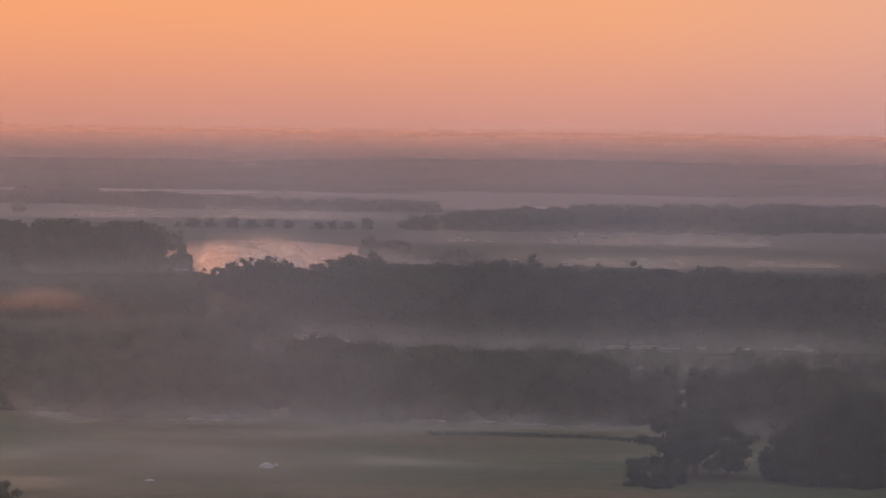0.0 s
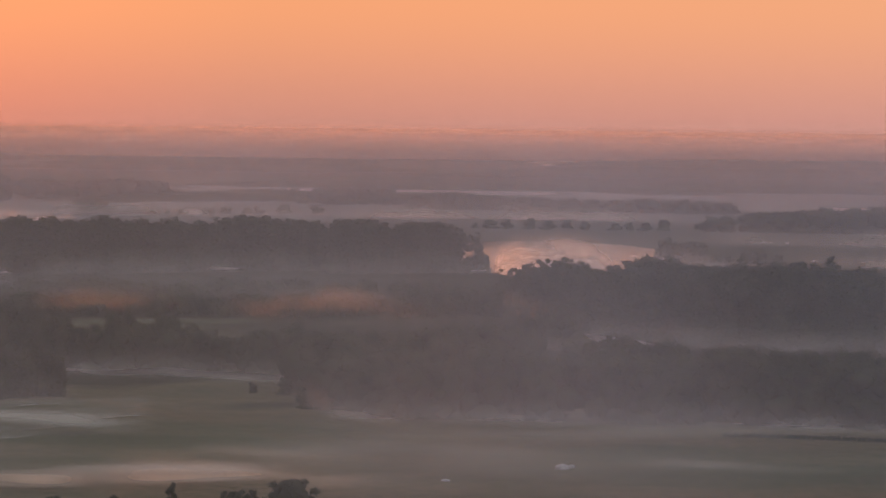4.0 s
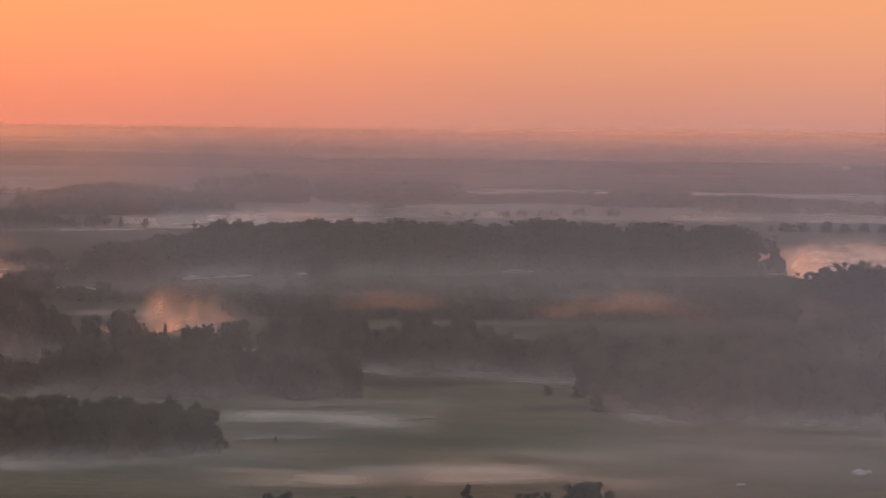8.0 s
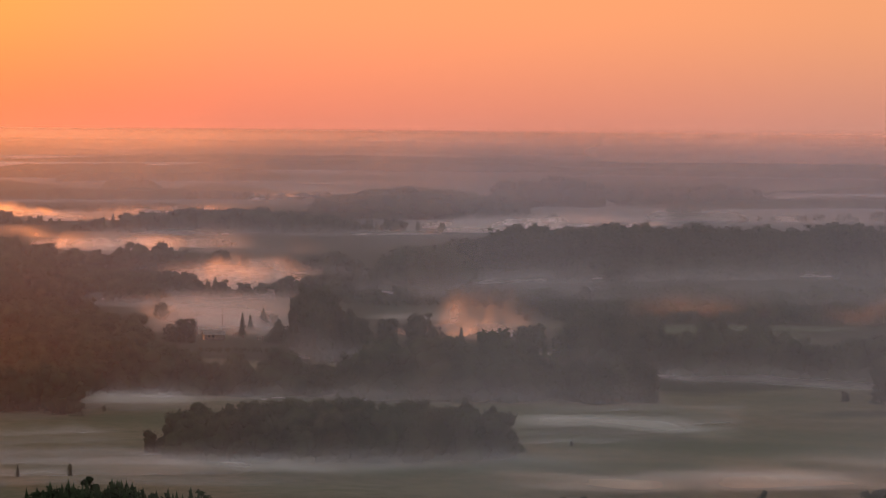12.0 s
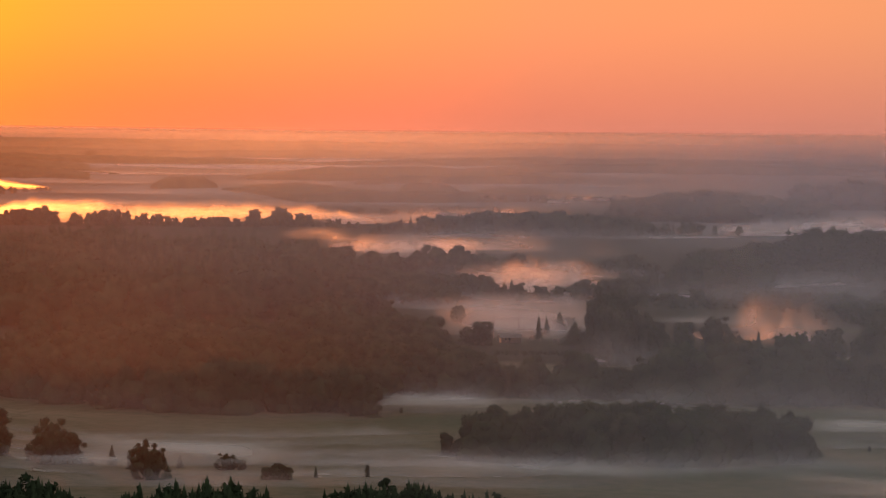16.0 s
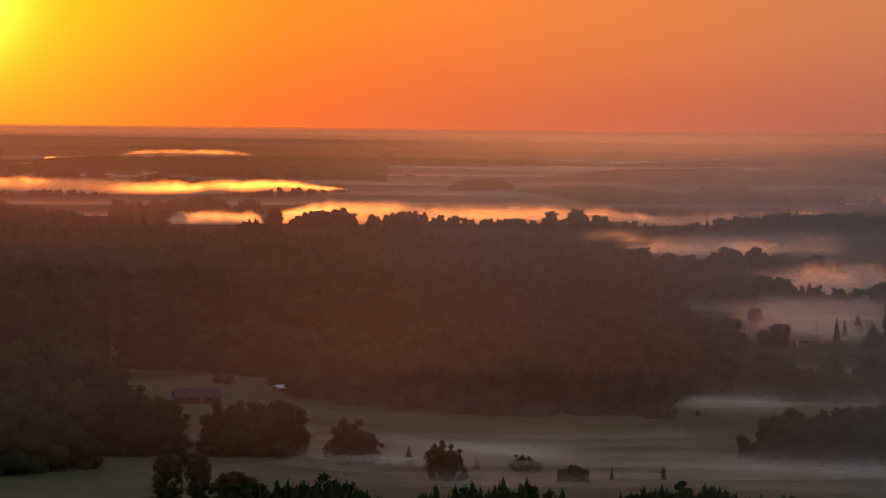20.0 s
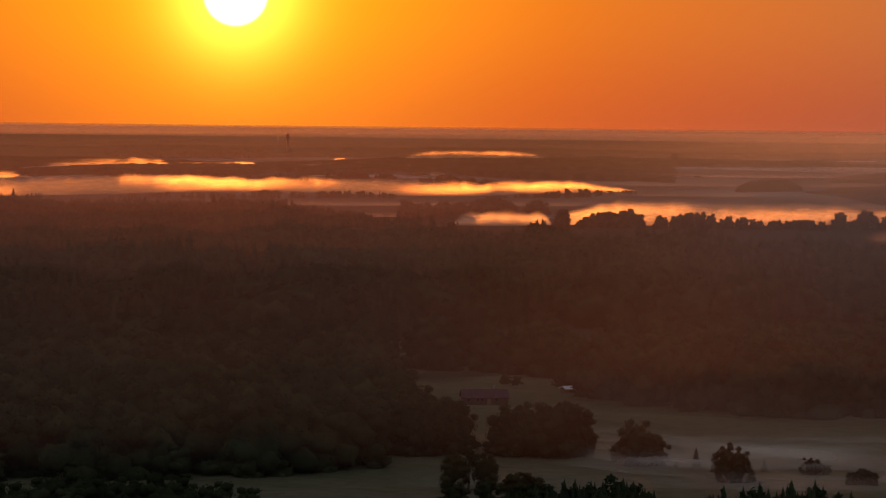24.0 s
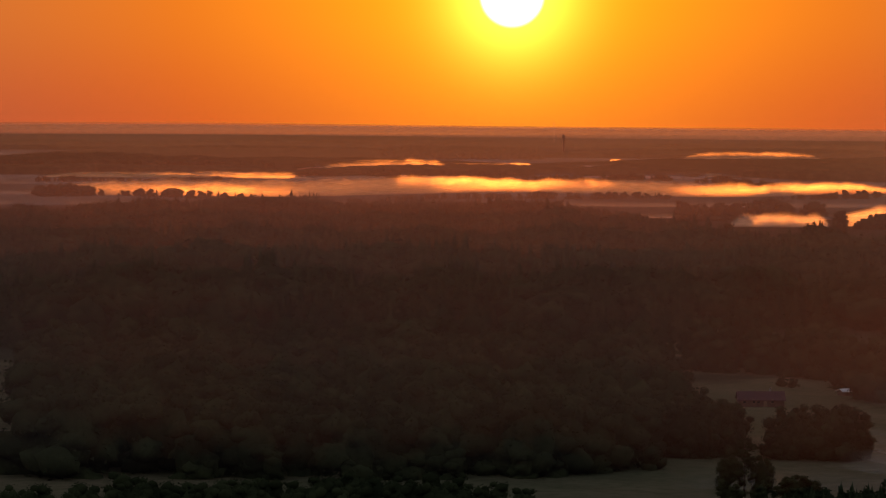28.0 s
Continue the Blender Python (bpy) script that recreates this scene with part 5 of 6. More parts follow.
mist("mist_bank", "lit mist in the valley", (-21.44, -17.76), 1898, 19.1, MIST_GREY, 0.01)
mist("mist_bank", "lit mist in the valley", (-20.93, -17.76), 1493, 16.1, MIST_LIT, 0.01)
mist("mist_bank", "lit mist in the valley", (-22.86, -17.15), 1273, 13.7, MIST_GREY, 0.01)
mist("mist_bank", "lit mist in the clearing", (-21.64, -18.58), 1186, 13.6, MIST_GREY, 0.01)
mist("mist_bank", "lit mist in the clearing", (-21.14, -18.68), 1160, 9.0, MIST_THIN, 0.01)
mist("mist_bank", "grey mist along the stream", (-17.76, -15.5), 1129, 15.0, MIST_GREY, 0.01)
mist("mist_bank", "hazy mist among far trees", (-22.45, -17.35), 3462, 14.9, MIST_GLOW, 0.01)
mist("mist_bank", "hazy mist among far trees", (-16.32, -6.13), 2676, 21.1, MIST_GREY, 0.01)
mist("mist_bank", "hazy mist among far trees", (-8.51, -0.05), 2646, 24.7, MIST_GREY, 0.01)
mist("mist_bank", "hazy mist before the far wood", (-2.92, 9.32), 2131, 24.8, MIST_GREY, 0.01)
mist("mist_bank", "thin lit mist far off", (-3.33, 0.47), 7371, 15.9, MIST_LIT, 0.004)
mist("mist_bank", "low mist glowing in the sun from behind", (-23.47, -20.41), 1972, 14.1, MIST_LIT, 0.006)
mist("mist_bank", "low mist glowing in the sun from behind", (-24.7, -22.86), 2160, 13.2, MIST_GLOW, 0.006)
mist("mist_bank", "low mist glowing in the sun from behind", (-21.33, -18.39), 1507, 13.5, MIST_GLOW, 0.006)
mist("mist_bank", "low mist glowing in the sun from behind", (-22.04, -18.39), 1203, 17.3, MIST_GREY, 0.006)
mist("mist_bank", "mist behind the meadow trees", (-29.86, -19.63), 699, 6.5, MIST_THIN, 0.01)
mist("mist_bank", "lit mist behind the near pines", (-33.48, -23.73), 659, 6.6, MIST_THIN, 0.005)
mist("mist_bank", "lit mist behind the near pines", (-27.83, -17.58), 661, 4.7, MIST_THIN, 0.005)
bank("sunlit mist between ridge and tree row", [(-23.28, 1928, 2008, 7), (-22.89, 1904, 2123, 7), (-22.38, 1882, 2128, 7), (-21.76, 1869, 2020, 7), (-21.35, 1855, 1865, 7)], VALLEY_MIST, 4)
mist("mist_bank", "pale plume of mist before the ridge", (-21.3, -19.2), 1990, 19, MIST_GREY, 0.01)
bank("bright mist shining behind the tree row", [(-20.83, 1498, 1508, 8), (-20.32, 1490, 1606, 8), (-19.96, 1481, 1744, 8), (-19.6, 1483, 1780, 8), (-19.19, 1485, 1725, 8), (-18.83, 1487, 1549, 8)], VALLEY_MIST, 5)
bank("pale mist along the valley floor", [(-22.99, 1350, 1495, 4), (-22.16, 1331, 1455, 4), (-21.34, 1325, 1437, 4), (-20.31, 1329, 1401, 4), (-19.29, 1320, 1381, 4), (-18.77, 1302, 1360, 4)], MIST_DIM, 4)
bank("pale mist filling the clearing", [(-21.75, 1175, 1309, 2.5), (-20.82, 1151, 1325, 2.5), (-20.0, 1150, 1337, 2.5), (-19.28, 1150, 1318, 2.5), (-18.82, 1150, 1274, 2.5)], MIST_DIM, 5)
bank("lit mist behind the pine ridge", [(-23.82, 2562, 2762, 7), (-23.0, 2540, 2695, 7), (-22.38, 2578, 2629, 7), (-21.77, 2635, 2645, 7), (-21.36, 2640, 2650, 7)], VALLEY_MIST, 3)
bank("lit mist at the ridge's end", [(-16.33, 2341, 2359, 7), (-15.82, 2322, 2428, 7), (-15.21, 2306, 2470, 7), (-14.61, 2367, 2418, 7), (-13.9, 2447, 2462, 7)], VALLEY_MIST, 3)
bank("lit mist at the far ridge", [(-16.08, 2556, 2639, 7), (-14.86, 2574, 2737, 7), (-13.73, 2591, 2681, 7), (-12.5, 2645, 2655, 7)], MIST_DIM, 3)
bank("thin mist among far woods", [(-19.72, 3372, 3497, 6), (-19.2, 3384, 3644, 6), (-18.69, 3453, 3463, 6)], VALLEY_MIST, 2)
bank("thin mist among far woods", [(-18.28, 3407, 3417, 6), (-18.02, 3414, 3578, 6), (-17.77, 3477, 3487, 6)], VALLEY_MIST, 2)
bank("long bright mist far behind the lake", [(-4.33, 7185, 7976, 6), (-2.99, 7271, 8637, 6), (-1.56, 7380, 8242, 6), (0.5, 7609, 8191, 6), (1.52, 7805, 7918, 6)], VALLEY_MIST, 3)
bank("pale mist among the meadow trees", [(-30.52, 711, 730, 2.0), (-29.59, 700, 746, 2.0), (-28.46, 689, 740, 2.0), (-27.53, 680, 727, 2.0), (-26.5, 679, 724, 2.0), (-25.37, 680, 726, 2.0), (-23.93, 682, 719, 2.0), (-22.4, 687, 709, 2.0), (-21.38, 691, 703, 2.0)], MEADOW_MIST, 5)
bank("pale mist lying at the wood's foot", [(-25.0, 844, 854, 2.0), (-23.98, 843, 853, 2.0), (-22.97, 843, 853, 2.0), (-22.51, 840, 866, 2.0), (-21.74, 836, 870, 2.0), (-20.93, 840, 859, 2.0), (-20.41, 844, 854, 2.0)], MEADOW_MIST, 4)
bank("pale mist lying beside the young wood", [(-14.9, 758, 794, 1.6), (-14.34, 754, 808, 1.6), (-13.0, 759, 807, 1.6), (-11.63, 768, 795, 1.6), (-10.25, 777, 790, 1.6)], MEADOW_MIST, 5)
bank("thin mist over the meadow's edge", [(-24.79, 678, 691, 1.6), (-22.76, 679, 694, 1.6), (-20.71, 681, 691, 1.6), (-18.66, 686, 696, 1.6)], MEADOW_MIST, 3)
bank("bright mist curtain over the lake", [(-4.58, 1677, 1687, 8), (-4.38, 1679, 1888, 8), (-4.02, 1683, 1938, 8), (-3.41, 1697, 1926, 8), (-2.8, 1711, 1850, 8), (-2.29, 1724, 1734, 8)], LAKE_MIST, 3)
blanket("mist_blanket", "pale mist lying between the far woods", (-56, -17), (2350, 14000), 0.6, SUN_LOW, 48)
blanket("mist_blanket", "pale mist lying between the far woods", (-19, 22), (1750, 4800), 1.2, LOWLAND, 32)
blanket("mist_blanket", "pale mist lying on the meadow", (-15.41, -10.59), (758, 824), 2.5, BLANKET)
blanket("mist_blanket", "pale mist lying on the meadow", (-19.96, -12.44), (656, 707), 2.5, BLANKET_THIN)
blanket("mist_blanket", "pale mist lying on the meadow", (-13.05, -8.33), (643, 694), 2.5, BLANKET)
blanket("mist_blanket", "pale mist lying on the meadow", (-22.94, -20.26), (827, 895), 2.5, BLANKET)
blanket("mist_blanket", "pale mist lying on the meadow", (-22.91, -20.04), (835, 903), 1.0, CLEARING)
blanket("mist_blanket", "pale mist lying on the meadow", (-30.07, -23.73), (678, 763), 2.5, BLANKET)
blanket("mist_blanket", "pale mist lying on the meadow", (-24.76, -15.55), (651, 729), 2.5, BLANKET_THIN)
blanket("mist_blanket", "pale mist lying on the meadow", (-8.41, 3.75), (741, 829), 2.5, BLANKET_THIN)
blanket("mist_blanket", "pale mist lying on the meadow", (-2.31, 2.73), (678, 725), 2.5, BLANKET_THIN)
blanket("mist_blanket", "pale mist lying on the meadow", (-11.21, -3.95), (637, 691), 2.5, BLANKET_THIN)
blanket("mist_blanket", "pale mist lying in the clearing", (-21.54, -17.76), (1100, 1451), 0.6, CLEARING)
blanket("mist_blanket", "pale mist lying on the lake", (-4.61, -1.69), (1723, 2327), 2.5, BLANKET_THIN)
blanket("mist_blanket", "pale mist lying on the pond", (-17.76, -15.3), (1142, 1345), 2.5, BLANKET_THIN)
blanket("mist_blanket", "thin mist lying over the wet meadow", (-21.36, -0.1), (618, 806), 1.6, BLANKET_THIN)
blanket("mist_blanket", "mist lying on the meadow, tinted peach like sunlight", (-12.11, -6.34), (635, 736), 1.5, SUN_TINT_LYING)
blanket("mist_blanket", "mist lying on the meadow, tinted peach like sunlight", (-15.65, -11.34), (638, 693), 1.5, SUN_TINT_LYING)
mist("mist_bank", "lit mist in the valley", (-20.52, -18.38), 1632, 15.2, MIST_STEAM, 0.01)
mist("mist_bank", "lit mist in the valley", (-21.85, -17.76), 1558, 14.5, MIST_LIT, 0.01)
mist("mist_bank", "pale mist in the clearing", (-21.64, -18.17), 1322, 11.4, MIST_GREY, 0.01)
mist("mist_bank", "bright mist behind the pine ridge", (-17.97, -12.73), 2421, 12.2, MIST_STEAM, 0.01)
mist("mist_bank", "bright mist behind the pine ridge", (-24.47, -20.42), 1991, 14.3, MIST_STEAM, 0.01)
bank("thin lit mist above the tree row", [(-44.51, 5176, 5208, 6), (-43.9, 5183, 5287, 6), (-42.29, 5205, 5388, 6), (-40.76, 5041, 5656, 6), (-39.33, 4946, 5777, 6)], SUN_TINT_MIST, 3)
bank("long ribbon of mist lit from behind", [(-44.71, 3687, 4135, 8.5), (-43.9, 3690, 4186, 8.5), (-43.15, 3725, 4192, 8.5), (-41.88, 3732, 4299, 8.5), (-40.86, 3579, 4360, 8.5), (-39.64, 3557, 4479, 8.5), (-38.61, 3627, 4496, 8.5), (-38.15, 3762, 5042, 8.5), (-37.38, 3912, 4865, 8.5), (-35.3, 3968, 4658, 8.5)], SUN_TINT_MIST, 6)
bank("long ribbon of mist lit from behind", [(-37.1, 3960, 4541, 8.5), (-35.12, 3980, 4456, 8.5), (-34.3, 3918, 4582, 8.5), (-34.12, 3885, 4759, 8.5), (-33.75, 3785, 4486, 8.5), (-33.17, 3662, 4155, 8.5), (-31.64, 3623, 4144, 8.5), (-31.13, 3762, 4201, 8.5), (-30.11, 3922, 4274, 8.5), (-28.59, 4110, 4120, 8.5)], SUN_TINT_MIST, 5)
bank("mist tinted sunlight gold behind the wooded island", [(-39.4, 6200, 6900, 8), (-38.4, 6300, 7100, 10), (-37.6, 6400, 7400, 12), (-36.9, 6500, 7000, 8)], SUN_TINT_MIST, 4)
bank("thin far mist tinted sunlight gold", [(-37.13, 6759, 6885, 6), (-35.91, 6700, 7201, 6), (-35.43, 6720, 6730, 6)], SUN_TINT_MIST, 2)
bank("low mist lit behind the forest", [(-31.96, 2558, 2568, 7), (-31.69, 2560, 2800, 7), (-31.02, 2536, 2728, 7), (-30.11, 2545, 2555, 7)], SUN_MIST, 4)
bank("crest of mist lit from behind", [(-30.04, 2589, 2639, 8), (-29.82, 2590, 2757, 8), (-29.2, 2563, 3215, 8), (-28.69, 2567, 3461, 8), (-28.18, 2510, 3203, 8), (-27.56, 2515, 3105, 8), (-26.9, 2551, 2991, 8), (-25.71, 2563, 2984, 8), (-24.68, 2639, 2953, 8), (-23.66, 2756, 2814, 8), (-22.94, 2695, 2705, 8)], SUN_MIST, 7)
bank("far ribbon of mist in the sun", [(-32.9, 9200, 9500, 9), (-32.3, 8900, 9700, 14), (-31.4, 8800, 9700, 15), (-30.7, 9000, 9800, 13), (-30.2, 9200, 9500, 9)], SUN_TINT_MIST, 4)
bank("small puff of lit mist", [(-34.12, 8411, 8421, 5), (-34.02, 8418, 10121, 5), (-33.89, 8426, 8436, 5)], SUN_TINT_MIST, 2)
bank("small puff of lit mist", [(-35.95, 7036, 7404, 5), (-35.69, 6931, 8704, 5), (-35.52, 7056, 7128, 5)], SUN_TINT_MIST, 2)
bank("thin far mist", [(-29.87, 8392, 8972, 6), (-29.1, 8129, 9264, 6), (-28.05, 8212, 9157, 6)], MIST_DIM, 2)
bank("small gap of lit mist", [(-32.38, 5438, 5503, 5), (-32.05, 5449, 5594, 5)], SUN_TINT_MIST, 2)
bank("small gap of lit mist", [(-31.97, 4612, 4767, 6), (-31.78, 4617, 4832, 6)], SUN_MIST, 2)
bank("thin lit mist between far woods", [(-24.07, 4095, 4365, 6), (-23.56, 4234, 4647, 6), (-23.36, 4116, 4126, 6)], MIST_DIM, 2)
bank("thin lit mist between far woods", [(-20.2, 3665, 3675, 6), (-19.59, 3649, 3659, 6), (-19.19, 3692, 3702, 6)], MIST_DIM, 2)
bank("thin lit mist before the pine ridge", [(-21.72, 2678, 2866, 7), (-20.8, 2726, 2758, 7), (-20.09, 2774, 2784, 7), (-18.9, 2795, 2805, 7)], MIST_DIM, 3)

veil([(-17.81, 1566, 1574, 9), (-17.35, 1540, 1548, 16), (-16.84, 1525, 1533, 19), (-16.12, 1518, 1560, 22), (-14.99, 1569, 1689, 24), (-13.24, 1605, 1736, 25), (-10.17, 1655, 1753, 25), (-7.46, 1695, 1770, 25)], FOOT)
veil([(-7.34, 1662, 1740, 25), (-6.49, 1667, 1760, 25), (-5.48, 1679, 1728, 25), (-4.97, 1683, 1691, 23), (-4.68, 1691, 1699, 21)], FOOT)
veil([(-4.51, 1488, 1496, 12), (-4.2, 1368, 1376, 17), (-3.74, 1229, 1349, 20), (-3.13, 1147, 1358, 21), (-1.48, 1106, 1351, 22), (0.16, 1098, 1333, 22), (2.21, 1101, 1297, 22), (5.28, 1108, 1280, 22), (8.32, 1118, 1294, 22)], FOOT)
veil([(-8.11, 891, 983, 15), (-7.4, 832, 978, 15), (-5.98, 819, 975, 15), (-4.66, 820, 995, 15), (-3.95, 820, 991, 15), (-3.43, 819, 873, 15), (-2.41, 819, 919, 15), (-1.48, 819, 959, 15), (-0.66, 819, 880, 15), (0.16, 821, 953, 15), (1.19, 820, 933, 14), (2.21, 819, 919, 14), (3.24, 817, 869, 12), (3.85, 814, 867, 12), (4.36, 813, 852, 16), (4.77, 811, 846, 13), (5.03, 809, 831, 9)], FOOT)
veil([(-13.8, 978, 987, 17), (-13.6, 972, 981, 20), (-13.09, 972, 982, 20), (-12.48, 973, 981, 18), (-12.09, 980, 988, 13)], FOOT)
veil([(-12.01, 981, 989, 10), (-11.76, 970, 991, 14), (-11.15, 966, 986, 16.5), (-10.33, 968, 991, 16), (-9.82, 964, 989, 13), (-9.1, 957, 965, 12), (-8.48, 950, 977, 14), (-8.07, 942, 975, 16), (-7.46, 927, 974, 13), (-6.94, 916, 971, 13)], FOOT)
veil([(5.18, 808, 831, 9), (5.38, 801, 821, 15), (5.69, 799, 829, 16), (6.5, 797, 839, 16), (7.11, 799, 839, 15), (7.61, 797, 845, 12)], FOOT)
veil([(-3.95, 1114, 1167, 10), (-3.23, 1101, 1192, 12), (-2.51, 1094, 1174, 11), (-1.9, 1090, 1121, 9)], FOOT)
veil([(-1.48, 1877, 1885, 10), (-1.33, 1862, 1884, 14), (-0.97, 1866, 1889, 15), (-0.71, 1869, 1881, 12), (-0.51, 1871, 1879, 7)], FOOT)
veil([(-0.46, 1847, 1855, 5), (-0.15, 1842, 1850, 7), (0.16, 1845, 1853, 8), (0.67, 1834, 1842, 8), (0.88, 1837, 1845, 6)], FOOT)
veil([(-18.02, 1498, 1506, 8), (-17.66, 1484, 1492, 12), (-17.35, 1469, 1477, 15), (-16.84, 1461, 1542, 18), (-16.32, 1453, 1567, 20), (-15.91, 1455, 1582, 21)], FOOT)
veil([(-18.64, 1036, 1105, 18), (-18.56, 1026, 1072, 23), (-18.43, 1026, 1063, 24), (-18.29, 1026, 1066, 21), (-18.22, 1026, 1053, 16), (-17.81, 1032, 1054, 16), (-17.5, 1048, 1056, 11)], FOOT)
veil([(-18.17, 885, 893, 7), (-17.92, 883, 891, 12), (-17.56, 880, 888, 15), (-16.84, 881, 889, 15), (-16.32, 878, 886, 17), (-15.5, 879, 887, 17), (-14.89, 880, 888, 15), (-14.27, 882, 890, 14), (-13.98, 886, 900, 9)], FOOT)
veil([(-13.78, 883, 903, 8), (-13.6, 879, 887, 14), (-13.24, 878, 886, 15), (-12.63, 880, 888, 15), (-12.37, 882, 890, 11)], FOOT)
veil([(-21.44, 892, 952, 12), (-20.73, 892, 923, 12), (-20.47, 892, 900, 8), (-20.01, 889, 897, 9), (-19.76, 889, 897, 11), (-19.4, 889, 897, 9), (-18.99, 890, 898, 13), (-18.74, 890, 898, 10), (-18.58, 890, 898, 9), (-18.17, 887, 895, 9)], FOOT)
veil([(-21.61, 735, 743, 5), (-21.44, 728, 736, 9), (-21.08, 720, 733, 10.5), (-20.52, 713, 752, 11), (-19.4, 710, 756, 11.5), (-18.38, 711, 760, 11.5), (-16.84, 714, 759, 11.5), (-15.71, 719, 757, 11.5), (-15.14, 724, 754, 10.5), (-14.91, 732, 740, 9), (-14.72, 742, 750, 4)], FOOT)
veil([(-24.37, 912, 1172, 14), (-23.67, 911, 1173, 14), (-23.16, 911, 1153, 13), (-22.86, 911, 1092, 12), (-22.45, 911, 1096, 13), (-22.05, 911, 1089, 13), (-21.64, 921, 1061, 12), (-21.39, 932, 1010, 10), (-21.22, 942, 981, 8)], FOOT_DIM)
veil([(-24.07, 1349, 1460, 12), (-23.16, 1350, 1404, 12), (-22.86, 1373, 1384, 10), (-22.15, 1420, 1476, 11), (-21.29, 1446, 1466, 10), (-21.11, 1447, 1455, 12), (-20.88, 1437, 1445, 13), (-20.68, 1438, 1446, 9), (-20.32, 1429, 1437, 8), (-20.01, 1430, 1438, 7), (-19.71, 1431, 1439, 8), (-19.2, 1422, 1430, 8), (-18.68, 1424, 1441, 11), (-18.38, 1425, 1454, 11), (-17.92, 1427, 1435, 8)], FOOT)
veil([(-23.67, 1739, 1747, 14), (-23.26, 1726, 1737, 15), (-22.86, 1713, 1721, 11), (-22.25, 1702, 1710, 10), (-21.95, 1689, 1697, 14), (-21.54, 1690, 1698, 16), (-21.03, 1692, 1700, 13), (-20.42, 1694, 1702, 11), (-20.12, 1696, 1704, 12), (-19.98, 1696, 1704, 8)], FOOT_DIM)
veil([(-18.99, 1687, 1699, 8), (-18.17, 1678, 1722, 11), (-17.76, 1666, 1686, 10)], FOOT)
veil([(-22.86, 2291, 2299, 7), (-22.66, 2293, 2301, 10), (-22.05, 2285, 2293, 15), (-20.93, 2281, 2311, 18), (-20.12, 2276, 2332, 19), (-19.2, 2284, 2334, 18), (-18.38, 2292, 2325, 16), (-17.76, 2311, 2327, 12), (-16.94, 2333, 2341, 12), (-16.32, 2341, 2349, 11), (-15.96, 2358, 2366, 8)], FOOT)
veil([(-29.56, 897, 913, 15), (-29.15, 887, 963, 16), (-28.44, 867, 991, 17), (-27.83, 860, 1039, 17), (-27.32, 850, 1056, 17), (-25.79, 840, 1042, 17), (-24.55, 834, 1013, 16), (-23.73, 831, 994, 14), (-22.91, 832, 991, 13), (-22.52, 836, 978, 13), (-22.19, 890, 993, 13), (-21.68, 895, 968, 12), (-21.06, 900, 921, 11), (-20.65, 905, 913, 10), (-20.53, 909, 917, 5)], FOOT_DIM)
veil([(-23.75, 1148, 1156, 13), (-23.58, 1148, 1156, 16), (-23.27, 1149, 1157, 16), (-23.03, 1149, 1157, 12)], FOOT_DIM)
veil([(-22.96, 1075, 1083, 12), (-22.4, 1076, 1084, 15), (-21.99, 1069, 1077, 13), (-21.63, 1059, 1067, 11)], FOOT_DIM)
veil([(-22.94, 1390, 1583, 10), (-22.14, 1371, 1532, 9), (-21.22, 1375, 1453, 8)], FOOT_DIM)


# ---- water ----
def water_material():
    m, g = material("still_water")
    p = g.n("ShaderNodeNewGeometry").outputs["Position"]
    ripple = g.noise(p, 0.6, 3.0)
    b = g.n("ShaderNodeBsdfPrincipled", None, Base_Color=(0.02, 0.028, 0.028, 1), Roughness=0.06)
    g.put(b.inputs["Normal"], g.n("ShaderNodeBump", None, Strength=0.05, Distance=0.05, Height=ripple.outputs[0]))
    g.n("ShaderNodeOutputMaterial", None, Surface=b)
    return m


WATER = water_material()


def water(name, label, az, r, seed):
    """A sheet of still water with a wandering shore."""
    n = 64
    verts = [tuple(spot(sum(az) / 2, sum(r) / 2)[0] + Vector((0, 0, 0.12)))]
    for i in range(n):
        t = 2 * math.pi * i / n
        k = 1 + 0.28 * noise.noise((math.cos(t) * 1.4, math.sin(t) * 1.4, seed))
        p, _ = spot(sum(az) / 2 + math.cos(t) * k * (az[1] - az[0]) / 2, sum(r) / 2 + math.sin(t) * k * (r[1] - r[0]) / 2)
        verts.append((p.x, p.y, p.z + 0.12))
    me = quick_mesh(name, verts, [(0, 1 + (i + 1) % n, 1 + i) for i in range(n)])
    me.materials.append(WATER)
    tagged(new(name, me), label, "water", kind="structure")


water("water_lake", "still lake mirroring the pink sky", (-5.8, -1.4), (1640, 2200), 1.5)
water("water_pond", "still pond mirroring the pale sky", (-16.9, -15.5), (1150, 1235), 2.5)
water("water_stream", "bright stretch of river behind the pines", (-16.5, -11.5), (2560, 2820), 3.5)
water("water_pool", "small pool glinting behind the trees", (5.0, 5.7), (905, 960), 4.5)
water("water_pool", "small pool glinting behind the trees", (7.3, 8.2), (910, 950), 5.5)
water("water_river", "far bright ribbon of river", (-3.6, 0.6), (7700, 8500), 6.5)


# ---- buildings and small things ----
def plain(name, a, b, rough=0.8, scale=3.0, metal=0.0):
    m, g = material(name)
    p = g.n("ShaderNodeTexCoord").outputs["Object"]
    n1, n2 = g.noise(p, scale, 5.0), g.noise(p, scale * 0.2, 2.0)
    f = g.math("ADD", g.math("MULTIPLY", n1.outputs[0], 0.5), g.math("MULTIPLY", n2.outputs[0], 0.5))
    finish(g, g.mix(g.span(f, 0.3, 0.7), (*a, 1), (*b, 1)), rough, g.n("ShaderNodeBump", None, Strength=0.3, Distance=0.02, Height=n1.outputs[0]), 0.4)
    return m


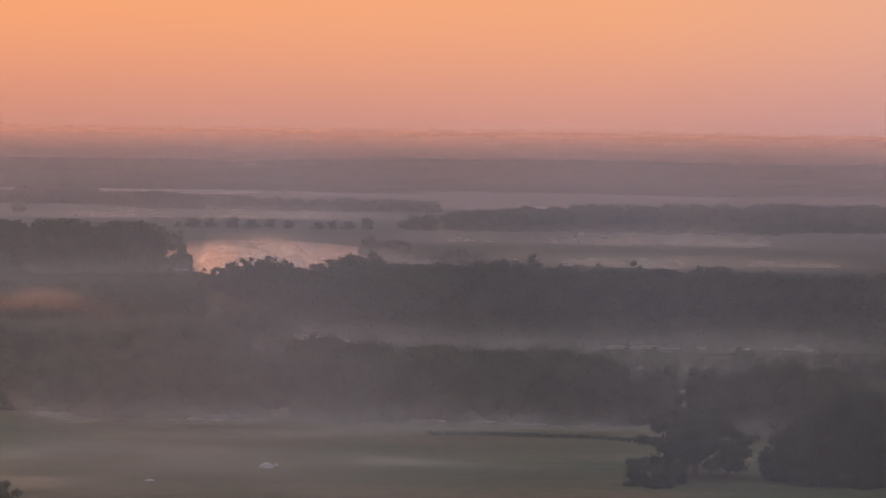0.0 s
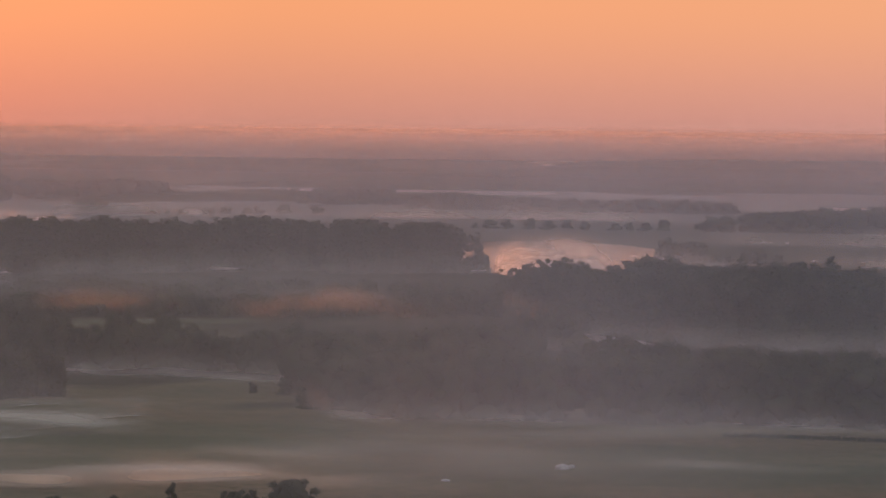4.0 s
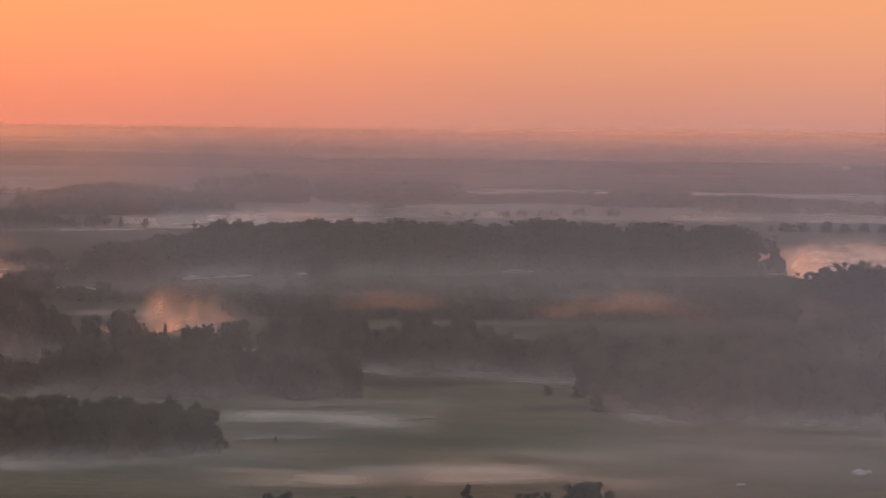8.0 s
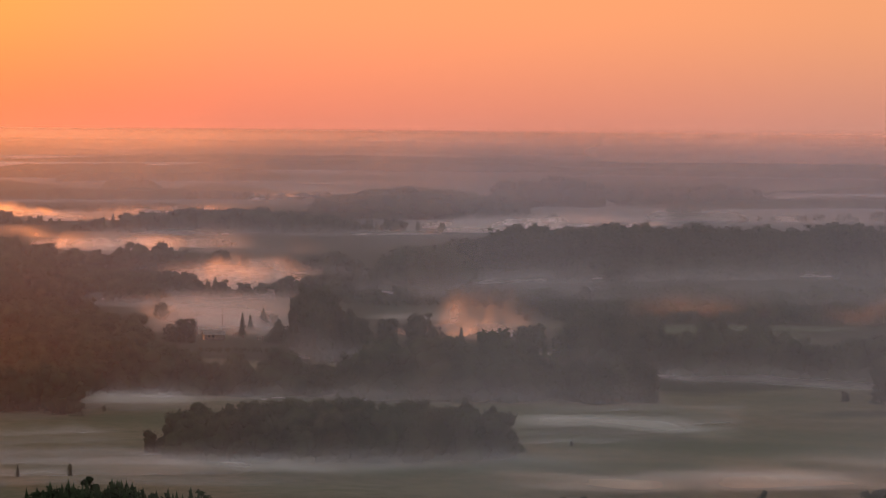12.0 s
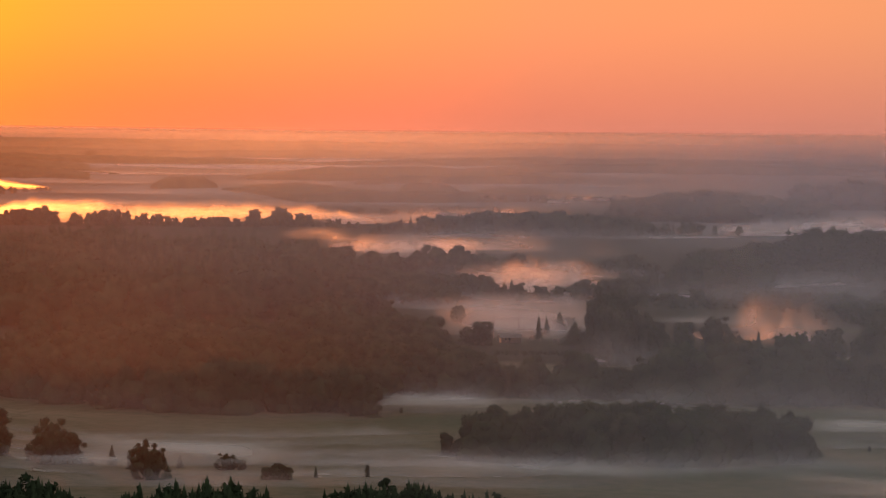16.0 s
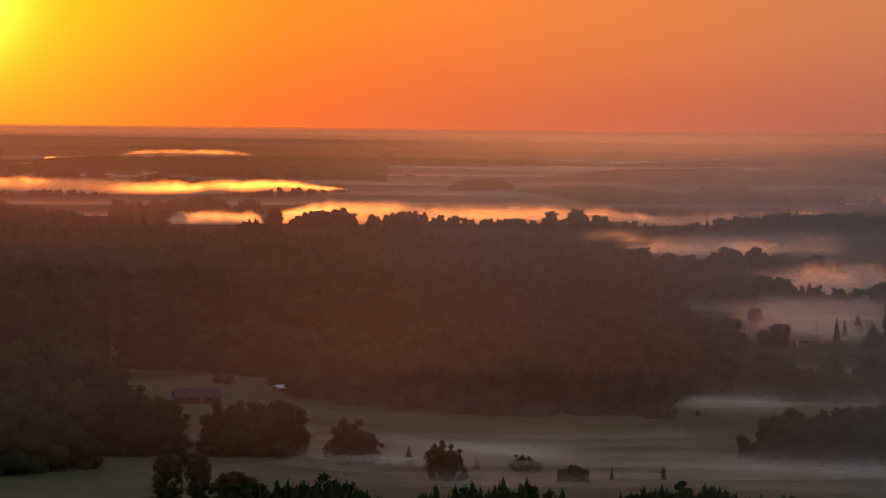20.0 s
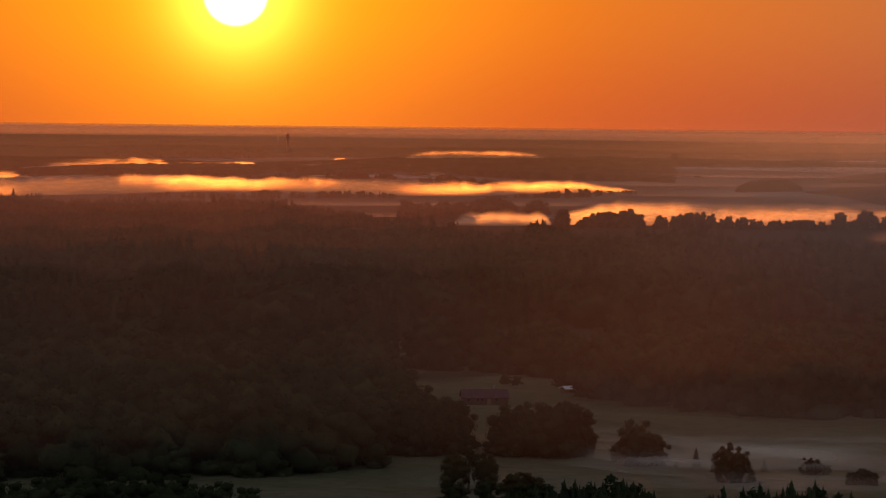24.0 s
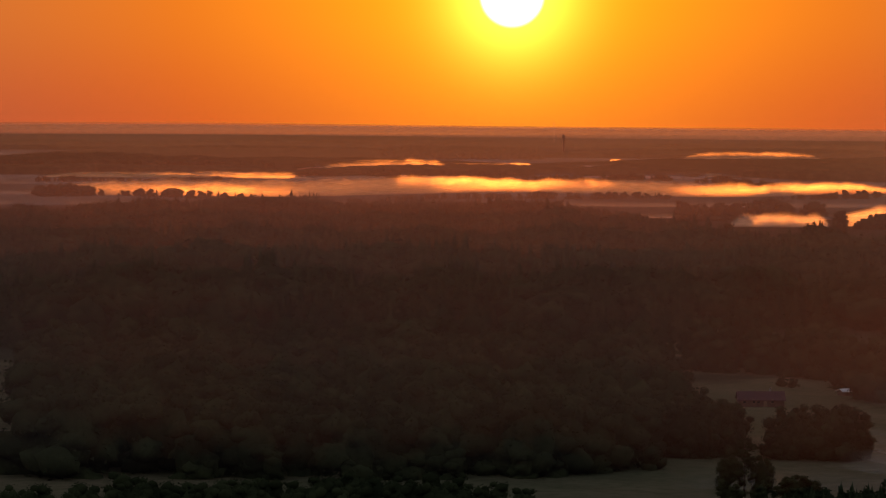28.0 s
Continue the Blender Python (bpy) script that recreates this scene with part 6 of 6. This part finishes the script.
TIMBER = plain("weathered_timber", (0.10, 0.075, 0.055), (0.20, 0.155, 0.115))
RED_ROOF = plain("dark_red_roof", (0.045, 0.018, 0.028), (0.075, 0.028, 0.038))
TIN = plain("bright_tin_roof", (0.55, 0.55, 0.56), (0.72, 0.72, 0.72), 0.35)
PLASTER = plain("grimy_plaster", (0.14, 0.115, 0.105), (0.22, 0.185, 0.165))
SHEET = plain("dirty_white_sheet", (0.30, 0.29, 0.28), (0.44, 0.43, 0.42), 0.6)
DARK = plain("dark_glass", (0.02, 0.022, 0.025), (0.04, 0.042, 0.045), 0.15)
OLD_BRICK = plain("sooty_brick", (0.07, 0.045, 0.04), (0.12, 0.075, 0.06))
CONCRETE = plain("stained_concrete", (0.22, 0.21, 0.20), (0.34, 0.33, 0.31))


def part(name, bm, mat, parent, label=""):
    me = bpy.data.meshes.new(name)
    bm.to_mesh(me)
    bm.free()
    me.materials.append(mat)
    ob = new(name, me)
    ob.parent = parent
    return tagged(ob, label)


def block(*boxes, bevel=0.0):
    """A bmesh of boxes, each (centre, size)."""
    bm = bmesh.new()
    for c, s in boxes:
        bmesh.ops.create_cube(bm, size=1.0, matrix=Matrix.Translation(c) @ Matrix.Diagonal((*s, 1)))
    if bevel:
        bmesh.ops.bevel(bm, geom=bm.edges[:], offset=bevel, segments=1, affect="EDGES")
    return bm


def gable_walls(w, d, h, rise):
    """Four walls with pointed gable ends, long side along x."""
    bm = bmesh.new()
    x, y = w / 2, d / 2
    v = [bm.verts.new(p) for p in ((-x, -y, 0), (x, -y, 0), (x, y, 0), (-x, y, 0), (-x, -y, h), (x, -y, h), (x, y, h), (-x, y, h), (-x, 0, h + rise), (x, 0, h + rise))]
    for f in ((0, 1, 5, 4), (2, 3, 7, 6), (1, 2, 6, 9, 5), (3, 0, 4, 8, 7), (4, 5, 9, 8), (6, 7, 8, 9), (3, 2, 1, 0)):
        bm.faces.new([v[i] for i in f])
    return bm


def slope(w, d, h, rise, side, over=0.4, thick=0.16):
    """One pitch of a gable roof, with its thickness and eaves."""
    bm = bmesh.new()
    run = d / 2 + over
    fall = rise * run / (d / 2)
    x = w / 2 + over
    pts = [(-x, 0, h + rise), (x, 0, h + rise), (x, side * run, h + rise - fall), (-x, side * run, h + rise - fall)]
    lo = [bm.verts.new((a, b, c + 0.03)) for a, b, c in pts]
    hi = [bm.verts.new((a, b, c + 0.03 + thick)) for a, b, c in pts]
    bm.faces.new(lo)
    bm.faces.new(hi[::-1])
    for i in range(4):
        j = (i + 1) % 4
        bm.faces.new((lo[i], hi[i], hi[j], lo[j]))
    bmesh.ops.recalc_face_normals(bm, faces=bm.faces[:])
    return bm


def house(name, label, category, az, r, w, d, h, rise, turn, wall, roof, windows=2, chimney=True):
    p, s = spot(az, r)
    root = new(name)
    root.matrix_world = Matrix.LocRotScale(p, Euler((0, 0, radians(turn - az))), Vector((s, s, s)))
    part("wall", gable_walls(w, d, h, rise), wall, root)
    for side in (-1, 1):
        part("roof", slope(w, d, h, rise, side), roof, root)
    y = -d / 2 - 0.03
    door = part("door", block(((w * 0.08, y, 1.02), (0.95, 0.08, 2.04)), bevel=0.01), TIMBER, root, "weathered plank door")
    for i in range(windows):
        x = -w / 2 + w * (i + 0.6) / (windows + 0.4) * 0.9
        if abs(x - w * 0.08) < 1.0:
            x -= 1.3
        win = part("window", block(((x, y, 1.55), (0.95, 0.10, 1.15)), bevel=0.01), TIMBER, root, "weathered timber window frame")
        part("pane", block(((x, y - 0.06, 1.55), (0.75, 0.03, 0.95))), DARK, win, "dark window glass")
    if chimney:
        part("chimney", block(((w * 0.22, 0.3, h + rise + 0.35), (0.5, 0.5, 1.3)), ((w * 0.22, 0.3, h + rise + 1.03), (0.62, 0.62, 0.1))), CONCRETE, root)
    return tagged(root, label, category)


house("barn", "long low grey timber barn in the misty clearing", "barn", -20.28, 1132, 7.2, 5.0, 1.9, 1.1, 8, TIMBER, TIMBER, 2, False)
house("cottage", "small weathered timber cottage among misty trees", "house", -19.36, 1397, 8.0, 6.0, 2.6, 2.2, -20, TIMBER, TIMBER, 2)
house("farmhouse", "long farmhouse with a dark red roof", "house", -31.36, 872, 12.5, 7.0, 1.9, 2.0, 6, OLD_BRICK, RED_ROOF, 4)
house("farm_shed", "low farm shed with a bright tin roof", "shed", -29.74, 912, 6.4, 4.0, 1.2, 0.6, 24, TIMBER, TIN, 1, False)
house("farm_shed", "small pale farm shed below the wood", "shed", -28.79, 914, 3.0, 3.0, 1.5, 0.7, -12, PLASTER, TIN, 1, False)


def utility_pole(az, r, h):
    p, s = spot(az, r)
    root = new("utility_pole")
    root.matrix_world = Matrix.LocRotScale(p, Euler((0, 0, radians(-az + 15))), None)
    bm = bmesh.new()
    bmesh.ops.create_cone(bm, cap_ends=True, segments=10, radius1=0.17, radius2=0.11, depth=h, matrix=Matrix.Translation((0, 0, h / 2)))
    part("pole", bm, TIMBER, root)
    part("crossarm", block(((0, 0, h - 0.5), (1.8, 0.12, 0.14)), bevel=0.01), TIMBER, root)
    for x in (-0.75, 0.0, 0.75):
        part("insulator", block(((x, 0, h - 0.34), (0.1, 0.1, 0.18)), bevel=0.03), SHEET, root, "white porcelain insulator")
    tagged(root, "weathered wooden utility pole in the clearing", "pole", group="utility poles")


utility_pole(-20.58, 1159, 8.8)
utility_pole(-20.12, 1183, 8.8)


def wooden_post(az, r, h):
    p, s = spot(az, r)
    bm = bmesh.new()
    bmesh.ops.create_cone(bm, cap_ends=True, segments=8, radius1=0.16, radius2=0.13, depth=h, matrix=Matrix.Translation((0, 0, h / 2)))
    bmesh.ops.bevel(bm, geom=[e for e in bm.edges if e.verts[0].co.z > h - 0.01 and e.verts[1].co.z > h - 0.01], offset=0.03, segments=1, affect="EDGES")
    me = bpy.data.meshes.new("wooden_post")
    bm.to_mesh(me)
    bm.free()
    me.materials.append(TIMBER)
    ob = new("wooden_post", me)
    ob.location = p
    tagged(ob, "short dark wooden post in misty grass", "post", group="posts by the barn")


for az, r, h in ((-19.92, 1145, 1.5), (-19.88, 1146, 1.7), (-19.83, 1149, 1.6), (-19.78, 1152, 1.6), (-19.74, 1140, 1.2)):
    wooden_post(az, r, h)


def shelter(az, r):
    p, s = spot(az, r)
    root = new("shelter")
    root.matrix_world = Matrix.LocRotScale(p, Euler((0, 0, radians(-az + 5))), None)
    for x in (-0.9, 0.9):
        for y in (-0.6, 0.6):
            part("post", block(((x, y, 0.8), (0.12, 0.12, 1.6))), TIMBER, root)
    part("roof", block(((0, 0, 1.68), (2.4, 1.7, 0.14)), bevel=0.02), TIMBER, root)
    part("bench", block(((0, 0.4, 0.45), (1.7, 0.35, 0.06)), bevel=0.01), TIMBER, root)
    tagged(root, "small open wooden shelter with a bench", "shelter")


shelter(-19.44, 1127)


def heap(name, label, category, az, r, size, mat):
    """A rounded, sagging heap under a sheet."""
    p, s = spot(az, r)
    bm = bmesh.new()
    bmesh.ops.create_icosphere(bm, subdivisions=3, radius=1.0)
    for v in bm.verts:
        k = 1 + 0.22 * noise.noise(v.co * 1.7 + Vector((az, r, 0)))
        v.co = Vector((v.co.x * size[0] * k, v.co.y * size[1] * k, max(0.0, v.co.z) * size[2] * k))
    me = bpy.data.meshes.new(name)
    bm.to_mesh(me)
    bm.free()
    me.materials.append(mat)
    ob = new(name, me)
    ob.location = p
    tagged(ob, label, category)


heap("covered_heap", "low heap under a white plastic sheet on the meadow", "heap", -3.16, 704, (1.7, 1.4, 1.2), SHEET)
heap("covered_heap", "small white sheeted heap on the meadow", "heap", -2.98, 707, (0.7, 0.6, 0.8), SHEET)
heap("covered_heap", "small pale sheeted heap in the grass", "heap", -5.28, 676, (1.0, 0.8, 0.5), SHEET)
heap("covered_heap", "white sheeted heap beside the spruce", "heap", -18.98, 1127, (1.2, 1.0, 1.0), SHEET)


def water_tower():
    p, s = spot(-34.95, 10500)
    root = new("water_tower")
    root.matrix_world = Matrix.LocRotScale(p, None, Vector((s * 1.05, s * 1.05, s * 1.59)))
    bm = bmesh.new()
    bmesh.ops.create_cone(bm, cap_ends=True, segments=20, radius1=4.0, radius2=3.4, depth=30, matrix=Matrix.Translation((0, 0, 15)))
    part("shaft", bm, OLD_BRICK, root)
    bm = bmesh.new()
    bmesh.ops.create_cone(bm, cap_ends=True, segments=20, radius1=3.4, radius2=5.4, depth=4, matrix=Matrix.Translation((0, 0, 32)))
    bmesh.ops.create_cone(bm, cap_ends=True, segments=20, radius1=5.4, radius2=5.4, depth=7, matrix=Matrix.Translation((0, 0, 37.5)))
    part("tank", bm, OLD_BRICK, root)
    bm = bmesh.new()
    bmesh.ops.create_cone(bm, cap_ends=True, segments=20, radius1=5.6, radius2=0.6, depth=2.5, matrix=Matrix.Translation((0, 0, 42.25)))
    part("roof", bm, OLD_BRICK, root)
    tagged(root, "tall dark brick water tower on the skyline", "tower")


water_tower()


def mast(az, r, h):
    p, s = spot(az, r)
    root = new("radio_mast")
    root.matrix_world = Matrix.LocRotScale(p, None, Vector((s, s, s)))
    for k in range(3):
        a = 2 * math.pi * k / 3
        v, f = tube([(math.cos(a) * 2.4, math.sin(a) * 2.4, 0), (math.cos(a) * 0.5, math.sin(a) * 0.5, h)], [0.3, 0.25], 5)
        me = quick_mesh("leg", v, f)
        me.materials.append(CONCRETE)
        new("leg", me).parent = root
    for i in range(1, 10):
        w = 2.4 - 1.9 * i / 10
        part("brace", block(((0, 0, h * i / 10), (w * 1.7, w * 1.7, 0.25))), CONCRETE, root)
    tagged(root, "thin lattice radio mast on the skyline", "mast", group="radio masts")


mast(-35.13, 15000, 115)
mast(-40.89, 21000, 90)


def warehouse(az, r, w, h, turn):
    p, s = spot(az, r)
    root = new("warehouse")
    root.matrix_world = Matrix.LocRotScale(p, Euler((0, 0, radians(-az + turn))), Vector((s, s, s)))
    part("wall", gable_walls(w, 24, h, 1.5), PLASTER, root)
    for side in (-1, 1):
        part("roof", slope(w, 24, h, 1.5, side, 0.6, 0.3), TIN, root)
    for i in range(4):
        part("gate", block(((w * (i - 1.5) / 4.5, -12.1, 2.2), (4, 0.3, 4.4))), DARK, root)
    tagged(root, "long low warehouse with a bright roof far off", "warehouse", group="far warehouses")


for az, r, w in ((-43.84, 9000, 48), (-44.45, 9000, 24), (-45.12, 7475, 16), (-44.66, 7700, 9), (-36.36, 9200, 18), (-36.57, 9000, 14), (-36.92, 9000, 12)):
    warehouse(az, r, w, 5, 4)
